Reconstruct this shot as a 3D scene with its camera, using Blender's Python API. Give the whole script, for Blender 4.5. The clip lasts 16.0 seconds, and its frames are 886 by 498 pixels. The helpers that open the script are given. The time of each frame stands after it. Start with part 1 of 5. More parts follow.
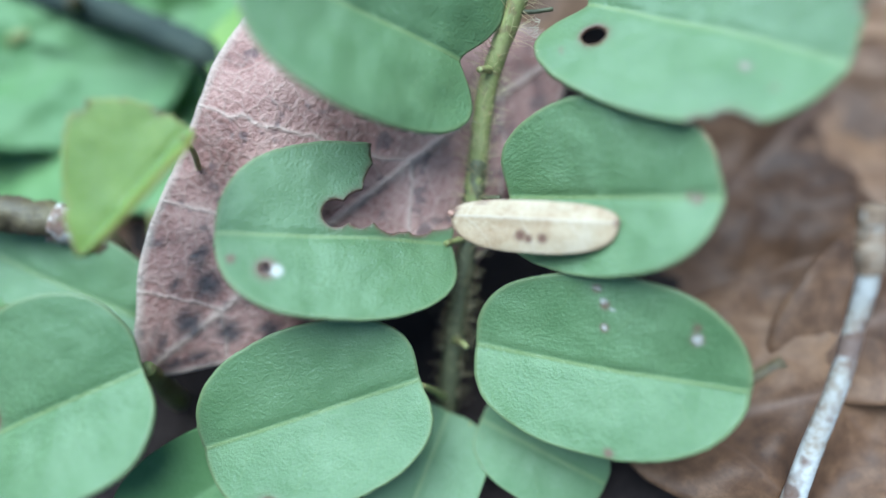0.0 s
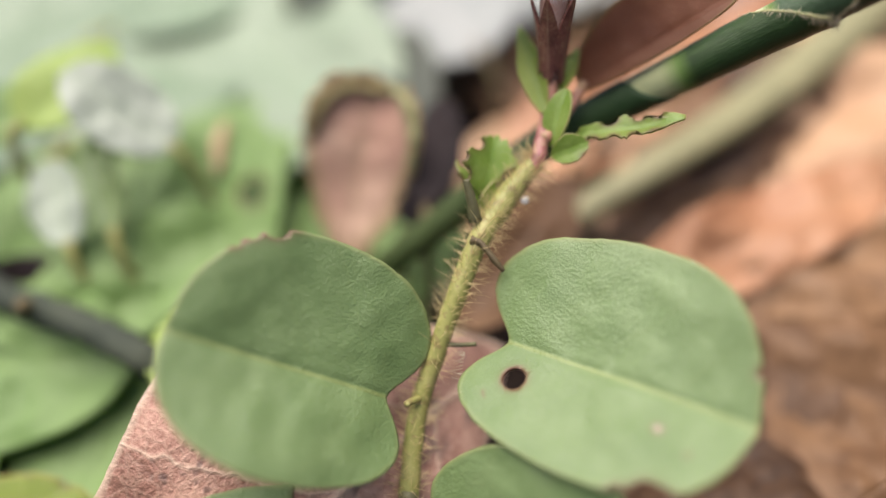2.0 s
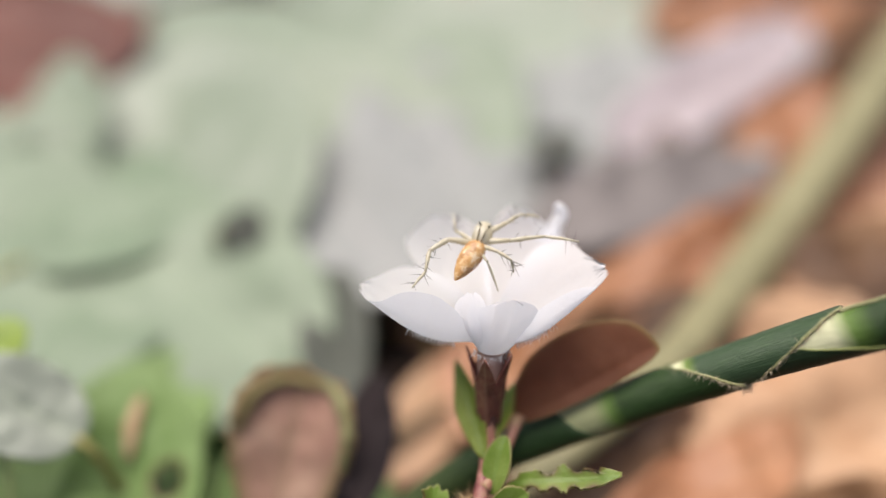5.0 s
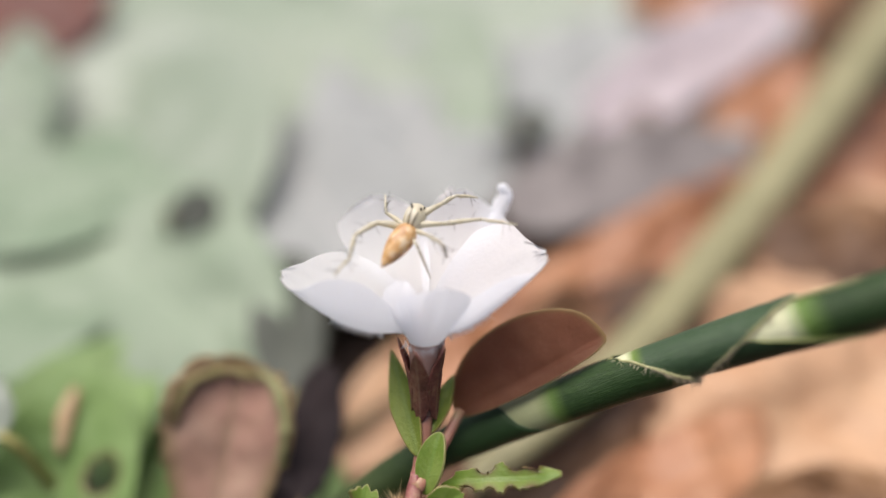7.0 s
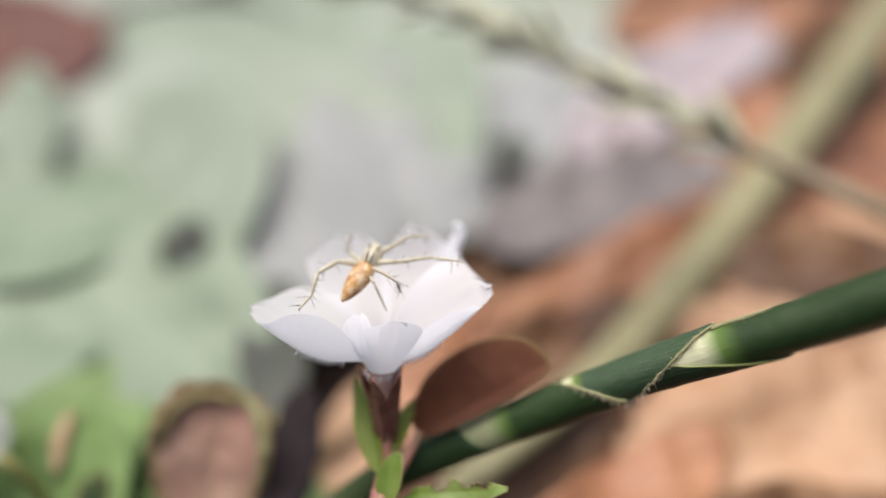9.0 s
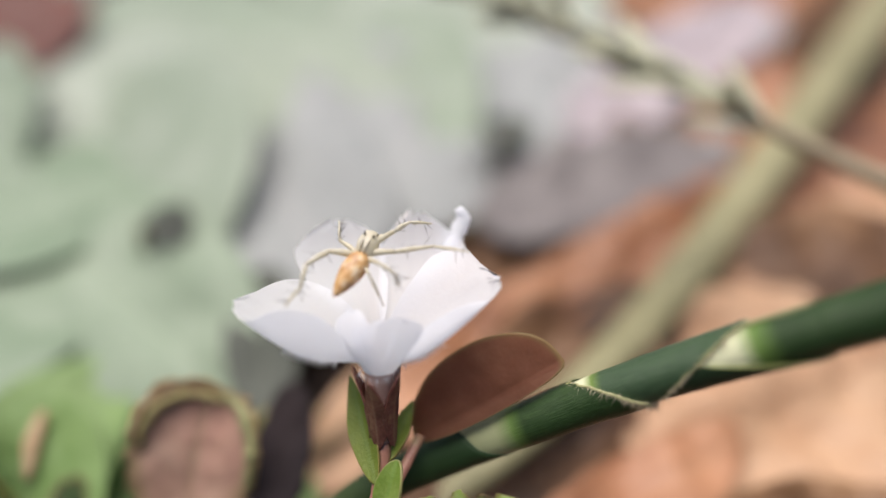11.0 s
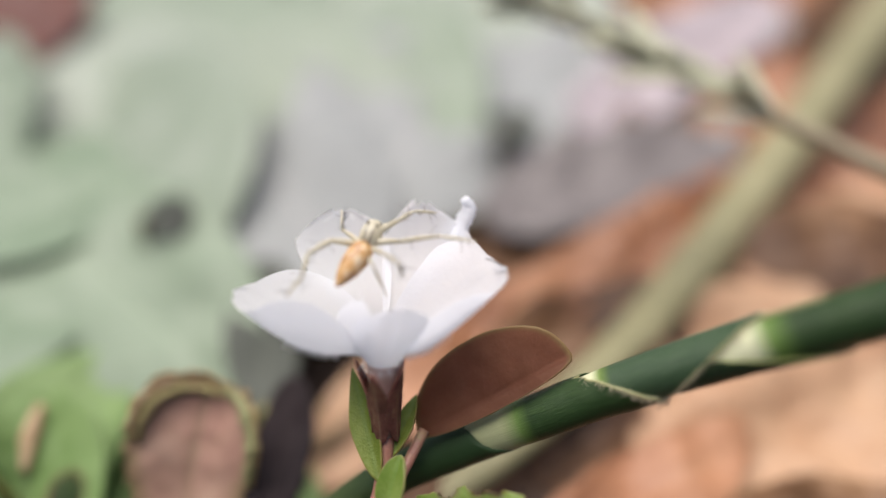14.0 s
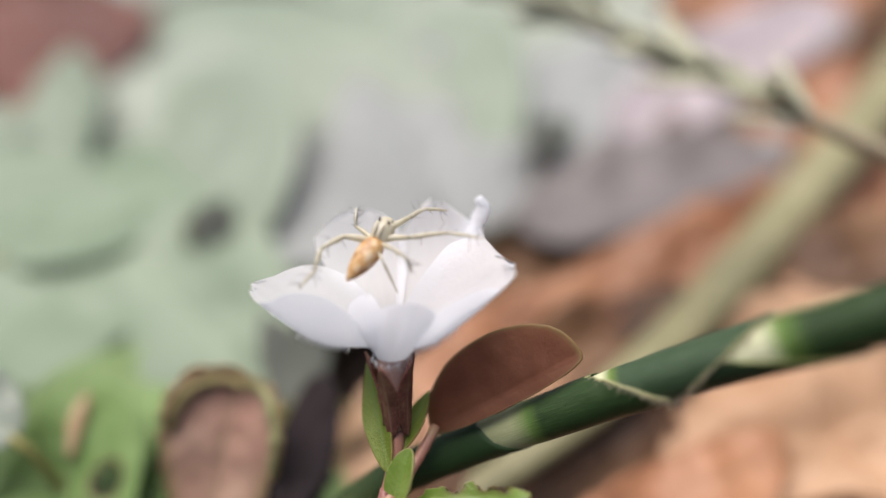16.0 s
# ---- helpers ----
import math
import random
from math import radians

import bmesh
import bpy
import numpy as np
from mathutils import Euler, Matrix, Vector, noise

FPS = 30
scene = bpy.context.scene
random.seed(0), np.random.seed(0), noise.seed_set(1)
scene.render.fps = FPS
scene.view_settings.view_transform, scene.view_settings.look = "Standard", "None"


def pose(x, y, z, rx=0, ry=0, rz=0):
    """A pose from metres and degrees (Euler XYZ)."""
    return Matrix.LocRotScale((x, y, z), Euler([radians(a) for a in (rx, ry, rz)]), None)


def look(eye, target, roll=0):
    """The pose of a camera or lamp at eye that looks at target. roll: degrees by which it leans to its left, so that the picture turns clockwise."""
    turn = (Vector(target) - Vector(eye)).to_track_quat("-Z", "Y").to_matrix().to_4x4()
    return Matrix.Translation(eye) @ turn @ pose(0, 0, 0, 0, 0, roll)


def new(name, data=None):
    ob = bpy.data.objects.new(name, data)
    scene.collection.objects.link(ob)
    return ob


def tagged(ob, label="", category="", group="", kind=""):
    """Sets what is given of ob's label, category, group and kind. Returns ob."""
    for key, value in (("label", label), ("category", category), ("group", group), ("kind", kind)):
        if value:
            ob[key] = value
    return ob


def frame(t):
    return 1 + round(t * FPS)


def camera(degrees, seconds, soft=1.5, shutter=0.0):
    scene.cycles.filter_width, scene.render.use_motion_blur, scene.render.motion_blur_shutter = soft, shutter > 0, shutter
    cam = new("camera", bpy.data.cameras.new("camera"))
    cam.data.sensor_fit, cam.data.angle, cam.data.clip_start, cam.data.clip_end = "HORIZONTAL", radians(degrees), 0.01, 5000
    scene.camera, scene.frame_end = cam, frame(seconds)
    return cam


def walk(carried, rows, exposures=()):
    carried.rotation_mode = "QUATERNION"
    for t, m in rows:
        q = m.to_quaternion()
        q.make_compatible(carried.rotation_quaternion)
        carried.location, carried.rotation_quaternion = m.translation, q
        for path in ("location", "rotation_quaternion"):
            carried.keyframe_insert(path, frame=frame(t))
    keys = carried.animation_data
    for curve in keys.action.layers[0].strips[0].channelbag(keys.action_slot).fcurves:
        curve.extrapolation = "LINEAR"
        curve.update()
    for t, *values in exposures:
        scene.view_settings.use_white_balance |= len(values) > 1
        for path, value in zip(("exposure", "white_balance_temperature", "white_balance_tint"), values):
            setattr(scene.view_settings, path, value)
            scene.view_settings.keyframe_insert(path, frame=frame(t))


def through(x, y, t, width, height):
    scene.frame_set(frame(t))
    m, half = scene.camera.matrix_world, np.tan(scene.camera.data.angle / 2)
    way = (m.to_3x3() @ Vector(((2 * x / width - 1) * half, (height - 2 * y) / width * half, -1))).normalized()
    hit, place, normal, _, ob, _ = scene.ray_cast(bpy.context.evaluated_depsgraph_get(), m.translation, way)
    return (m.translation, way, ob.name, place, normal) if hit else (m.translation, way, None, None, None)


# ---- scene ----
MM = 0.001
EXPOSURE = 0.77
cam = camera(72.0, 16.0)

# seconds, eye in millimetres, yaw, pitch and lean in degrees
PATH = [
    (0.0, -1.40, -16.14, 35.58, 17.26, -61.67, 10.75),
    (0.5, -1.13, -13.22, 36.66, 15.43, -57.52, 9.45),
    (1.0, 0.25, -10.65, 38.55, 14.34, -52.53, 9.04),
    (1.5, 1.07, -9.48, 39.51, 11.99, -49.51, 7.42),
    (2.0, 1.20, -8.46, 40.57, 10.66, -46.39, 6.61),
    (2.5, 1.01, -7.97, 42.37, 9.57, -43.49, 5.84),
    (3.0, -0.13, -7.23, 44.85, 8.62, -39.75, 4.51),
    (3.5, -0.63, -5.61, 48.18, 5.77, -36.86, 2.65),
    (4.0, -0.64, -3.50, 49.70, 3.70, -35.63, 1.85),
    (4.5, -0.28, -1.43, 49.77, 2.26, -35.50, 1.23),
    (5.0, 0.00, 0.00, 50.00, -0.00, -34.99, -0.01),
    (7.5, 3.75, 2.34, 48.29, -1.14, -36.95, -0.54),
    (8.0, 3.91, 2.45, 48.14, -0.93, -36.94, -0.18),
    (8.5, 4.72, 1.86, 49.98, 0.00, -36.20, 0.31),
    (9.0, 6.06, 0.15, 51.53, -0.56, -35.25, 0.30),
    (11.5, 5.34, 3.60, 49.22, -1.41, -37.11, -0.09),
    (12.0, 5.11, 3.64, 49.05, -1.35, -37.22, -0.07),
    (12.5, 4.92, 3.64, 49.10, -1.29, -37.09, -0.12),
    (13.0, 5.10, 3.73, 49.05, -1.59, -36.94, -0.31),
    (13.5, 5.06, 3.80, 49.01, -1.89, -37.04, -0.48),
    (14.0, 5.38, 3.67, 48.87, -1.20, -37.09, -0.21),
    (14.5, 6.35, 3.48, 48.96, -0.51, -37.09, 0.11),
    (15.0, 5.37, 3.45, 48.49, 1.61, -36.80, 1.32),
    (15.5, 7.01, 3.25, 48.42, 2.63, -36.53, 1.79),
    (16.0, 7.57, 2.73, 48.52, 4.83, -35.77, 2.80),
]


def eye_pose(x, y, z, yaw, pitch, lean):
    eye = Vector((x, y, z)) * MM
    a, b = radians(yaw), radians(pitch)
    ahead = Vector((-math.sin(a) * math.cos(b), math.cos(a) * math.cos(b), math.sin(b)))
    return look(eye, eye + ahead, -lean)


walk(cam, [(row[0], eye_pose(*row[1:])) for row in PATH],
     [(0.0, EXPOSURE + 0.4, 4550, -6), (0.5, EXPOSURE + 0.47, 4450, -3), (1.0, EXPOSURE + 0.48, 5300, 3), (1.5, EXPOSURE + 0.4, 6350, 13), (2.5, EXPOSURE + 0.25, 6750, 13), (3.5, EXPOSURE, 6950, 14), (6.0, EXPOSURE - 0.03, 6600, 15), (16.0, EXPOSURE - 0.06, 6500, 15)])
cam.data.dof.use_dof = True
cam.data.dof.focus_distance = 33.0 * MM
cam.data.dof.aperture_fstop = 7.2

# ---- daylight in open shade: bright sky, a broad soft sun through thin cloud ----
world = bpy.data.worlds.new("sky")
scene.world = world
world.use_nodes = True
sky = world.node_tree.nodes.new("ShaderNodeTexSky")
sky.sky_type, sky.sun_disc = "NISHITA", False
sky.sun_elevation, sky.sun_rotation = radians(76), radians(-44)
sky.air_density, sky.dust_density = 1.0, 3.0
back = world.node_tree.nodes["Background"]
back.inputs["Strength"].default_value = 0.05
world.node_tree.links.new(sky.outputs[0], back.inputs["Color"])
sun = new("sun", bpy.data.lights.new("sun", "SUN"))
sun.data.energy, sun.data.angle, sun.data.color = 3.5, radians(60), (1.0, 0.96, 0.9)
sun.matrix_world = look((-0.16, 0.2, 1.0), (0, 0.03, 0))


# ---- materials ----
def node(tree, kind, **values):
    n = tree.nodes.new(kind)
    for key, value in values.items():
        n.inputs[key.replace("_", " ")].default_value = value
    return n


def ramp(tree, fac, stops):
    r = tree.nodes.new("ShaderNodeValToRGB")
    while len(r.color_ramp.elements) < len(stops):
        r.color_ramp.elements.new(0.5)
    for e, (p, c) in zip(r.color_ramp.elements, stops):
        e.position, e.color = p, (*c, 1)
    tree.links.new(fac, r.inputs["Fac"])
    return r.outputs["Color"]


def math_node(tree, op, a, b=None, clamp=False):
    m = tree.nodes.new("ShaderNodeMath")
    m.operation, m.use_clamp = op, clamp
    for i, v in enumerate((a, b)):
        if v is None:
            continue
        if isinstance(v, (int, float)):
            m.inputs[i].default_value = v
        else:
            tree.links.new(v, m.inputs[i])
    return m.outputs[0]


def mix(tree, fac, a, b):
    m = tree.nodes.new("ShaderNodeMix")
    m.data_type = "RGBA"
    for sock, v in ((m.inputs[0], fac), (m.inputs[6], a), (m.inputs[7], b)):
        if isinstance(v, (int, float)):
            sock.default_value = v
        elif isinstance(v, tuple):
            sock.default_value = (*v, 1)
        else:
            tree.links.new(v, sock)
    return m.outputs[2]


def surface(name, stops, rough=0.5, coarse=0.35, fine=4.0, bump=0.05, through=0.0, through_colour=None, veins=None, scars=False,
            spec=0.5, spots=None, coat=0.0, along=None, random_hue=0.0, vein_relief=0.35, rim=None, rim_from=0.955, pucker=0.0, grain=False, scar_colour=(0.16, 0.08, 0.05)):
    """A natural surface. Sizes are in cycles per millimetre of the thing's own space."""
    m = bpy.data.materials.new(name)
    m.use_nodes = True
    t = m.node_tree
    bsdf = t.nodes["Principled BSDF"]
    co = t.nodes.new("ShaderNodeTexCoord")
    mm = t.nodes.new("ShaderNodeVectorMath")
    mm.operation = "SCALE"
    mm.inputs["Scale"].default_value = 1000
    t.links.new(co.outputs["Object"], mm.inputs[0])
    place = mm.outputs[0]
    info = t.nodes.new("ShaderNodeObjectInfo")
    shift = t.nodes.new("ShaderNodeVectorMath")
    shift.operation = "ADD"
    t.links.new(place, shift.inputs[0])
    t.links.new(math_node(t, "MULTIPLY", info.outputs["Random"], 57.0), shift.inputs[1])
    big = node(t, "ShaderNodeTexNoise", Scale=coarse, Detail=4.0, Roughness=0.6)
    small = node(t, "ShaderNodeTexNoise", Scale=fine, Detail=3.0, Roughness=0.65)
    t.links.new(shift.outputs[0], big.inputs["Vector"])
    t.links.new(shift.outputs[0], small.inputs["Vector"])
    fac = math_node(t, "ADD", math_node(t, "MULTIPLY", big.outputs["Fac"], 0.7), math_node(t, "MULTIPLY", small.outputs["Fac"], 0.3))
    if random_hue:
        fac = math_node(t, "ADD", fac, math_node(t, "MULTIPLY", math_node(t, "SUBTRACT", info.outputs["Random"], 0.5), random_hue))
    colour = ramp(t, fac, stops)
    height = math_node(t, "ADD", math_node(t, "MULTIPLY", small.outputs["Fac"], 1.0), math_node(t, "MULTIPLY", big.outputs["Fac"], 0.8))
    if pucker:
        quilt = node(t, "ShaderNodeTexVoronoi", Scale=2.6, Randomness=1.0)
        quilt.feature = "SMOOTH_F1"
        quilt.inputs["Smoothness"].default_value = 0.6
        t.links.new(shift.outputs[0], quilt.inputs["Vector"])
        height = math_node(t, "SUBTRACT", height, math_node(t, "MULTIPLY", quilt.outputs["Distance"], pucker))
        colour = mix(t, math_node(t, "MULTIPLY", quilt.outputs["Distance"], 0.22), colour, stops[0][1])
    if veins:
        vein_colour, amount, spacing, width, side_part, net_part = (*veins, 0.5, 0.18)[:6]
        xyz = t.nodes.new("ShaderNodeSeparateXYZ")
        t.links.new(place, xyz.inputs[0])
        x, y = xyz.outputs[0], xyz.outputs[1]
        wob = node(t, "ShaderNodeTexNoise", Scale=0.35, Detail=2.0)
        t.links.new(shift.outputs[0], wob.inputs["Vector"])
        ay = math_node(t, "ABSOLUTE", y)
        rib = math_node(t, "SUBTRACT", 1.0, math_node(t, "DIVIDE", ay, width * 1.6), True)
        run = math_node(t, "SUBTRACT", x, math_node(t, "MULTIPLY", ay, 0.75))
        run = math_node(t, "ADD", run, math_node(t, "MULTIPLY", wob.outputs["Fac"], 1.6))
        tri = math_node(t, "PINGPONG", run, spacing)
        side = math_node(t, "SUBTRACT", 1.0, math_node(t, "DIVIDE", tri, width), True)
        net = node(t, "ShaderNodeTexVoronoi", Scale=0.24 / width)
        net.feature = "DISTANCE_TO_EDGE"
        t.links.new(shift.outputs[0], net.inputs["Vector"])
        cell = math_node(t, "SUBTRACT", 1.0, math_node(t, "MULTIPLY", net.outputs["Distance"], 7.0), True)
        allv = math_node(t, "ADD", math_node(t, "ADD", rib, math_node(t, "MULTIPLY", side, side_part)), math_node(t, "MULTIPLY", cell, net_part), True)
        colour = mix(t, math_node(t, "MULTIPLY", allv, amount), colour, vein_colour)
        height = math_node(t, "ADD", height, math_node(t, "MULTIPLY", allv, vein_relief))
    if spots:
        spot_colour, scale, limit, amount = spots
        sp = node(t, "ShaderNodeTexNoise", Scale=scale, Detail=2.0, Roughness=0.6)
        t.links.new(shift.outputs[0], sp.inputs["Vector"])
        f = math_node(t, "MULTIPLY", math_node(t, "SUBTRACT", sp.outputs["Fac"], limit), 14.0, True)
        colour = mix(t, math_node(t, "MULTIPLY", f, amount), colour, spot_colour)
    if grain:
        turn, run = t.nodes.new("ShaderNodeAttribute"), t.nodes.new("ShaderNodeAttribute")
        turn.attribute_name, run.attribute_name = "turn", "run"
        fibre = t.nodes.new("ShaderNodeCombineXYZ")
        t.links.new(math_node(t, "MULTIPLY", turn.outputs["Fac"], 60.0), fibre.inputs[0])
        t.links.new(math_node(t, "MULTIPLY", run.outputs["Fac"], 30.0), fibre.inputs[1])
        lines = node(t, "ShaderNodeTexNoise", Scale=1.0, Detail=3.0, Roughness=0.6)
        t.links.new(fibre.outputs[0], lines.inputs["Vector"])
        colour = mix(t, math_node(t, "MULTIPLY", math_node(t, "SUBTRACT", lines.outputs["Fac"], 0.42), 2.6, True), stops[0][1], colour)
        height = math_node(t, "ADD", height, math_node(t, "MULTIPLY", lines.outputs["Fac"], 1.4))
    if along:
        at = t.nodes.new("ShaderNodeAttribute")
        at.attribute_name = "along"
        if len(along) > 2:
            colour = mix(t, ramp(t, at.outputs["Fac"], along[3]), along[2], colour)
        colour = mix(t, ramp(t, at.outputs["Fac"], along[1]), along[0], colour)
    if rim:
        at = t.nodes.new("ShaderNodeAttribute")
        at.attribute_name = "rim"
        colour = mix(t, math_node(t, "MULTIPLY", math_node(t, "DIVIDE", math_node(t, "SUBTRACT", at.outputs["Fac"], rim_from), 1 - rim_from, True), 0.8), colour, rim)
    if scars:
        at = t.nodes.new("ShaderNodeAttribute")
        at.attribute_name = "scar"
        colour = mix(t, at.outputs["Fac"], colour, scar_colour)
        at = t.nodes.new("ShaderNodeAttribute")
        at.attribute_name = "pale"
        colour = mix(t, at.outputs["Fac"], colour, (0.55, 0.5, 0.42))
    t.links.new(colour, bsdf.inputs["Base Color"])
    bsdf.inputs["Roughness"].default_value = rough
    bsdf.inputs["Specular IOR Level"].default_value = spec
    bsdf.inputs["Coat Weight"].default_value = coat
    bsdf.inputs["Coat Roughness"].default_value = 0.35
    b = node(t, "ShaderNodeBump", Strength=0.7, Distance=bump * MM)
    t.links.new(height, b.inputs["Height"])
    t.links.new(b.outputs[0], bsdf.inputs["Normal"])
    if through:
        tr = t.nodes.new("ShaderNodeBsdfTranslucent")
        if through_colour:
            tr.inputs["Color"].default_value = (*through_colour, 1)
        else:
            t.links.new(colour, tr.inputs["Color"])
        ms = t.nodes.new("ShaderNodeMixShader")
        ms.inputs[0].default_value = through
        t.links.new(bsdf.outputs[0], ms.inputs[1])
        t.links.new(tr.outputs[0], ms.inputs[2])
        t.links.new(ms.outputs[0], t.nodes["Material Output"].inputs["Surface"])
    return m


GREEN = surface("herb_leaf", [(0.3, (0.106, 0.17, 0.058)), (0.5, (0.14, 0.207, 0.078)), (0.7, (0.186, 0.257, 0.112))], 0.43, 0.3, 6.8, 0.1,
                0.16, (0.149, 0.249, 0.0415), ((0.3, 0.33, 0.1), 0.45, 1.9, 0.1, 0.13, 0.0), True, 0.55, rim=(0.22, 0.25, 0.1), pucker=0.3)
LIME = surface("young_leaf", [(0.3, (0.15, 0.205, 0.025)), (0.5, (0.205, 0.265, 0.038)), (0.7, (0.28, 0.335, 0.062))], 0.4, 0.4, 5.0, 0.14,
               0.35, (0.249, 0.415, 0.0498), ((0.199, 0.299, 0.083), 0.4, 1.4, 0.12, 0.4, 0.0), True, rim=(0.415, 0.282, 0.0996))
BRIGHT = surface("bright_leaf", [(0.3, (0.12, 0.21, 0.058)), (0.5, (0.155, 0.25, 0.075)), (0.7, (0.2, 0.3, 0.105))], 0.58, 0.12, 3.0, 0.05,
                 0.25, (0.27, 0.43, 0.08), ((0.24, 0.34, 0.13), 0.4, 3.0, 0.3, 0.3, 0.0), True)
# lighter, yellower copy of the bright leaf: sunlight put into the colour
SUNLIT = surface("painted_sunlit_leaf", [(0.3, (0.2, 0.3, 0.05)), (0.5, (0.27, 0.37, 0.075)), (0.7, (0.34, 0.43, 0.11))], 0.5, 0.12, 3.0, 0.05,
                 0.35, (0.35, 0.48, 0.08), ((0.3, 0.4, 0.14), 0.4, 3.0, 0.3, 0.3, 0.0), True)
# dark copy of the dull green leaf, with shade put into its colour
SHADE = surface("shade_dark_leaf", [(0.3, (0.05, 0.056, 0.045)), (0.5, (0.075, 0.082, 0.068)), (0.7, (0.11, 0.115, 0.1))], 0.65, 0.08, 2.0, 0.05, 0.1, None,
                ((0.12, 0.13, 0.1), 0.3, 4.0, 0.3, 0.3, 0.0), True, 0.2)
# pale grey-green: sky reflected by the broad leaves is put into the colour
SAGE = surface("sky_pale_leaf", [(0.3, (0.183, 0.237, 0.162)), (0.5, (0.249, 0.295, 0.224)), (0.7, (0.332, 0.365, 0.307))], 0.5, 0.07, 2.0, 0.05,
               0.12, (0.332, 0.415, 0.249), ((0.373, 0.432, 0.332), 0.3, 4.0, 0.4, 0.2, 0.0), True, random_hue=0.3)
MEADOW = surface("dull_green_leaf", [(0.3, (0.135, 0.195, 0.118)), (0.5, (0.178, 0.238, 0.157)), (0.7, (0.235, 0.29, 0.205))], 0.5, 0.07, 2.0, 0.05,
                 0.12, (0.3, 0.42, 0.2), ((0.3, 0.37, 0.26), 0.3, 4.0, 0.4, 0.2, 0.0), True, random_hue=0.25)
ASH = surface("bleached_leaf", [(0.3, (0.2, 0.214, 0.207)), (0.55, (0.268, 0.284, 0.276)), (0.75, (0.35, 0.366, 0.358))], 0.6, 0.06, 1.5, 0.08,
              0.1, None, ((0.498, 0.465, 0.457), 0.4, 4.0, 0.4), True)
BROWN = surface("dead_leaf", [(0.3, (0.0996, 0.0498, 0.0349)), (0.45, (0.274, 0.137, 0.104)), (0.58, (0.432, 0.249, 0.191)), (0.72, (0.548, 0.382, 0.307))], 0.55, 0.25, 3.0, 0.3,
                0.1, (0.29, 0.166, 0.0996), ((0.564, 0.415, 0.315), 0.75, 3.4, 0.22, 0.8, 0.25), True, 0.4, ((0.05, 0.042, 0.045), 0.6, 0.59, 0.55), rim=(0.581, 0.457, 0.349), scar_colour=(0.045, 0.037, 0.037))
BLUSH = surface("blushed_leaf", [(0.3, (0.36, 0.3, 0.31)), (0.55, (0.48, 0.42, 0.44)), (0.75, (0.58, 0.53, 0.55))], 0.6, 0.06, 1.5, 0.08, 0.1, None,
                ((0.5, 0.42, 0.42), 0.4, 4.0, 0.4), True)
RUST = surface("rust_leaf", [(0.25, (0.133, 0.0498, 0.0249)), (0.45, (0.299, 0.129, 0.0622)), (0.65, (0.415, 0.207, 0.108)), (0.85, (0.498, 0.299, 0.183))], 0.5, 0.06, 1.2, 0.1,
               0.12, (0.415, 0.183, 0.0664), ((0.498, 0.282, 0.166), 0.4, 5.0, 0.4), True, 0.45, random_hue=0.3)
DUSK = surface("mouldered_leaf", [(0.28, (0.034, 0.016, 0.008)), (0.45, (0.105, 0.052, 0.024)), (0.62, (0.225, 0.122, 0.06)), (0.8, (0.34, 0.205, 0.11))], 0.6, 0.08, 1.2, 0.1,
               0.08, None, ((0.249, 0.166, 0.124), 0.3, 4.0, 0.3, 0.3, 0.0), True, 0.35, random_hue=0.2)
GREY = surface("weathered_leaf", [(0.25, (0.108, 0.0954, 0.0913)), (0.45, (0.158, 0.141, 0.137)), (0.65, (0.216, 0.195, 0.187)), (0.85, (0.282, 0.257, 0.249))], 0.6, 0.05, 1.2, 0.1,
               0.08, None, ((0.249, 0.224, 0.216), 0.3, 5.0, 0.4, 0.3, 0.0), True, 0.3)
BRICK = surface("reddish_leaf", [(0.25, (0.058, 0.014, 0.008)), (0.45, (0.104, 0.026, 0.015)), (0.65, (0.15, 0.042, 0.026)), (0.85, (0.2, 0.07, 0.045))], 0.55, 0.05, 1.2, 0.1,
                0.1, None, ((0.207, 0.083, 0.0581), 0.3, 5.0, 0.4, 0.3, 0.0), True, 0.3)
PLUM = surface("blackish_leaf", [(0.25, (0.01, 0.007, 0.008)), (0.45, (0.02, 0.014, 0.015)), (0.65, (0.034, 0.025, 0.026)), (0.85, (0.06, 0.045, 0.044))], 0.75, 0.08, 1.2, 0.1,
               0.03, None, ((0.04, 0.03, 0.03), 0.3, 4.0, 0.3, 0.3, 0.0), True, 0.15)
TAN = surface("tan_leaf", [(0.25, (0.274, 0.137, 0.0706)), (0.45, (0.415, 0.237, 0.133)), (0.65, (0.498, 0.32, 0.195)), (0.85, (0.548, 0.382, 0.257))], 0.55, 0.05, 1.0, 0.08,
              0.12, (0.498, 0.29, 0.149), ((0.498, 0.332, 0.199), 0.3, 5.0, 0.4, 0.3, 0.0), True, 0.4, random_hue=0.2)
MAROON = surface("red_leaf", [(0.32, (0.13, 0.052, 0.03)), (0.5, (0.19, 0.082, 0.046)), (0.68, (0.26, 0.12, 0.066))], 0.5, 0.3, 4.0, 0.04,
                 0.4, (0.457, 0.183, 0.083), ((0.24, 0.1, 0.06), 0.5, 1.6, 0.1), False, 0.25, rim=(0.24, 0.2, 0.08), rim_from=0.92)
PINK = surface("pink_leaf", [(0.34, (0.36, 0.19, 0.145)), (0.5, (0.47, 0.28, 0.21)), (0.66, (0.56, 0.38, 0.28))], 0.6, 0.12, 2.0, 0.06,
               0.2, (0.415, 0.166, 0.124), ((0.299, 0.224, 0.133), 0.6, 2.0, 0.25), True, rim=(0.2, 0.17, 0.06), rim_from=0.72)
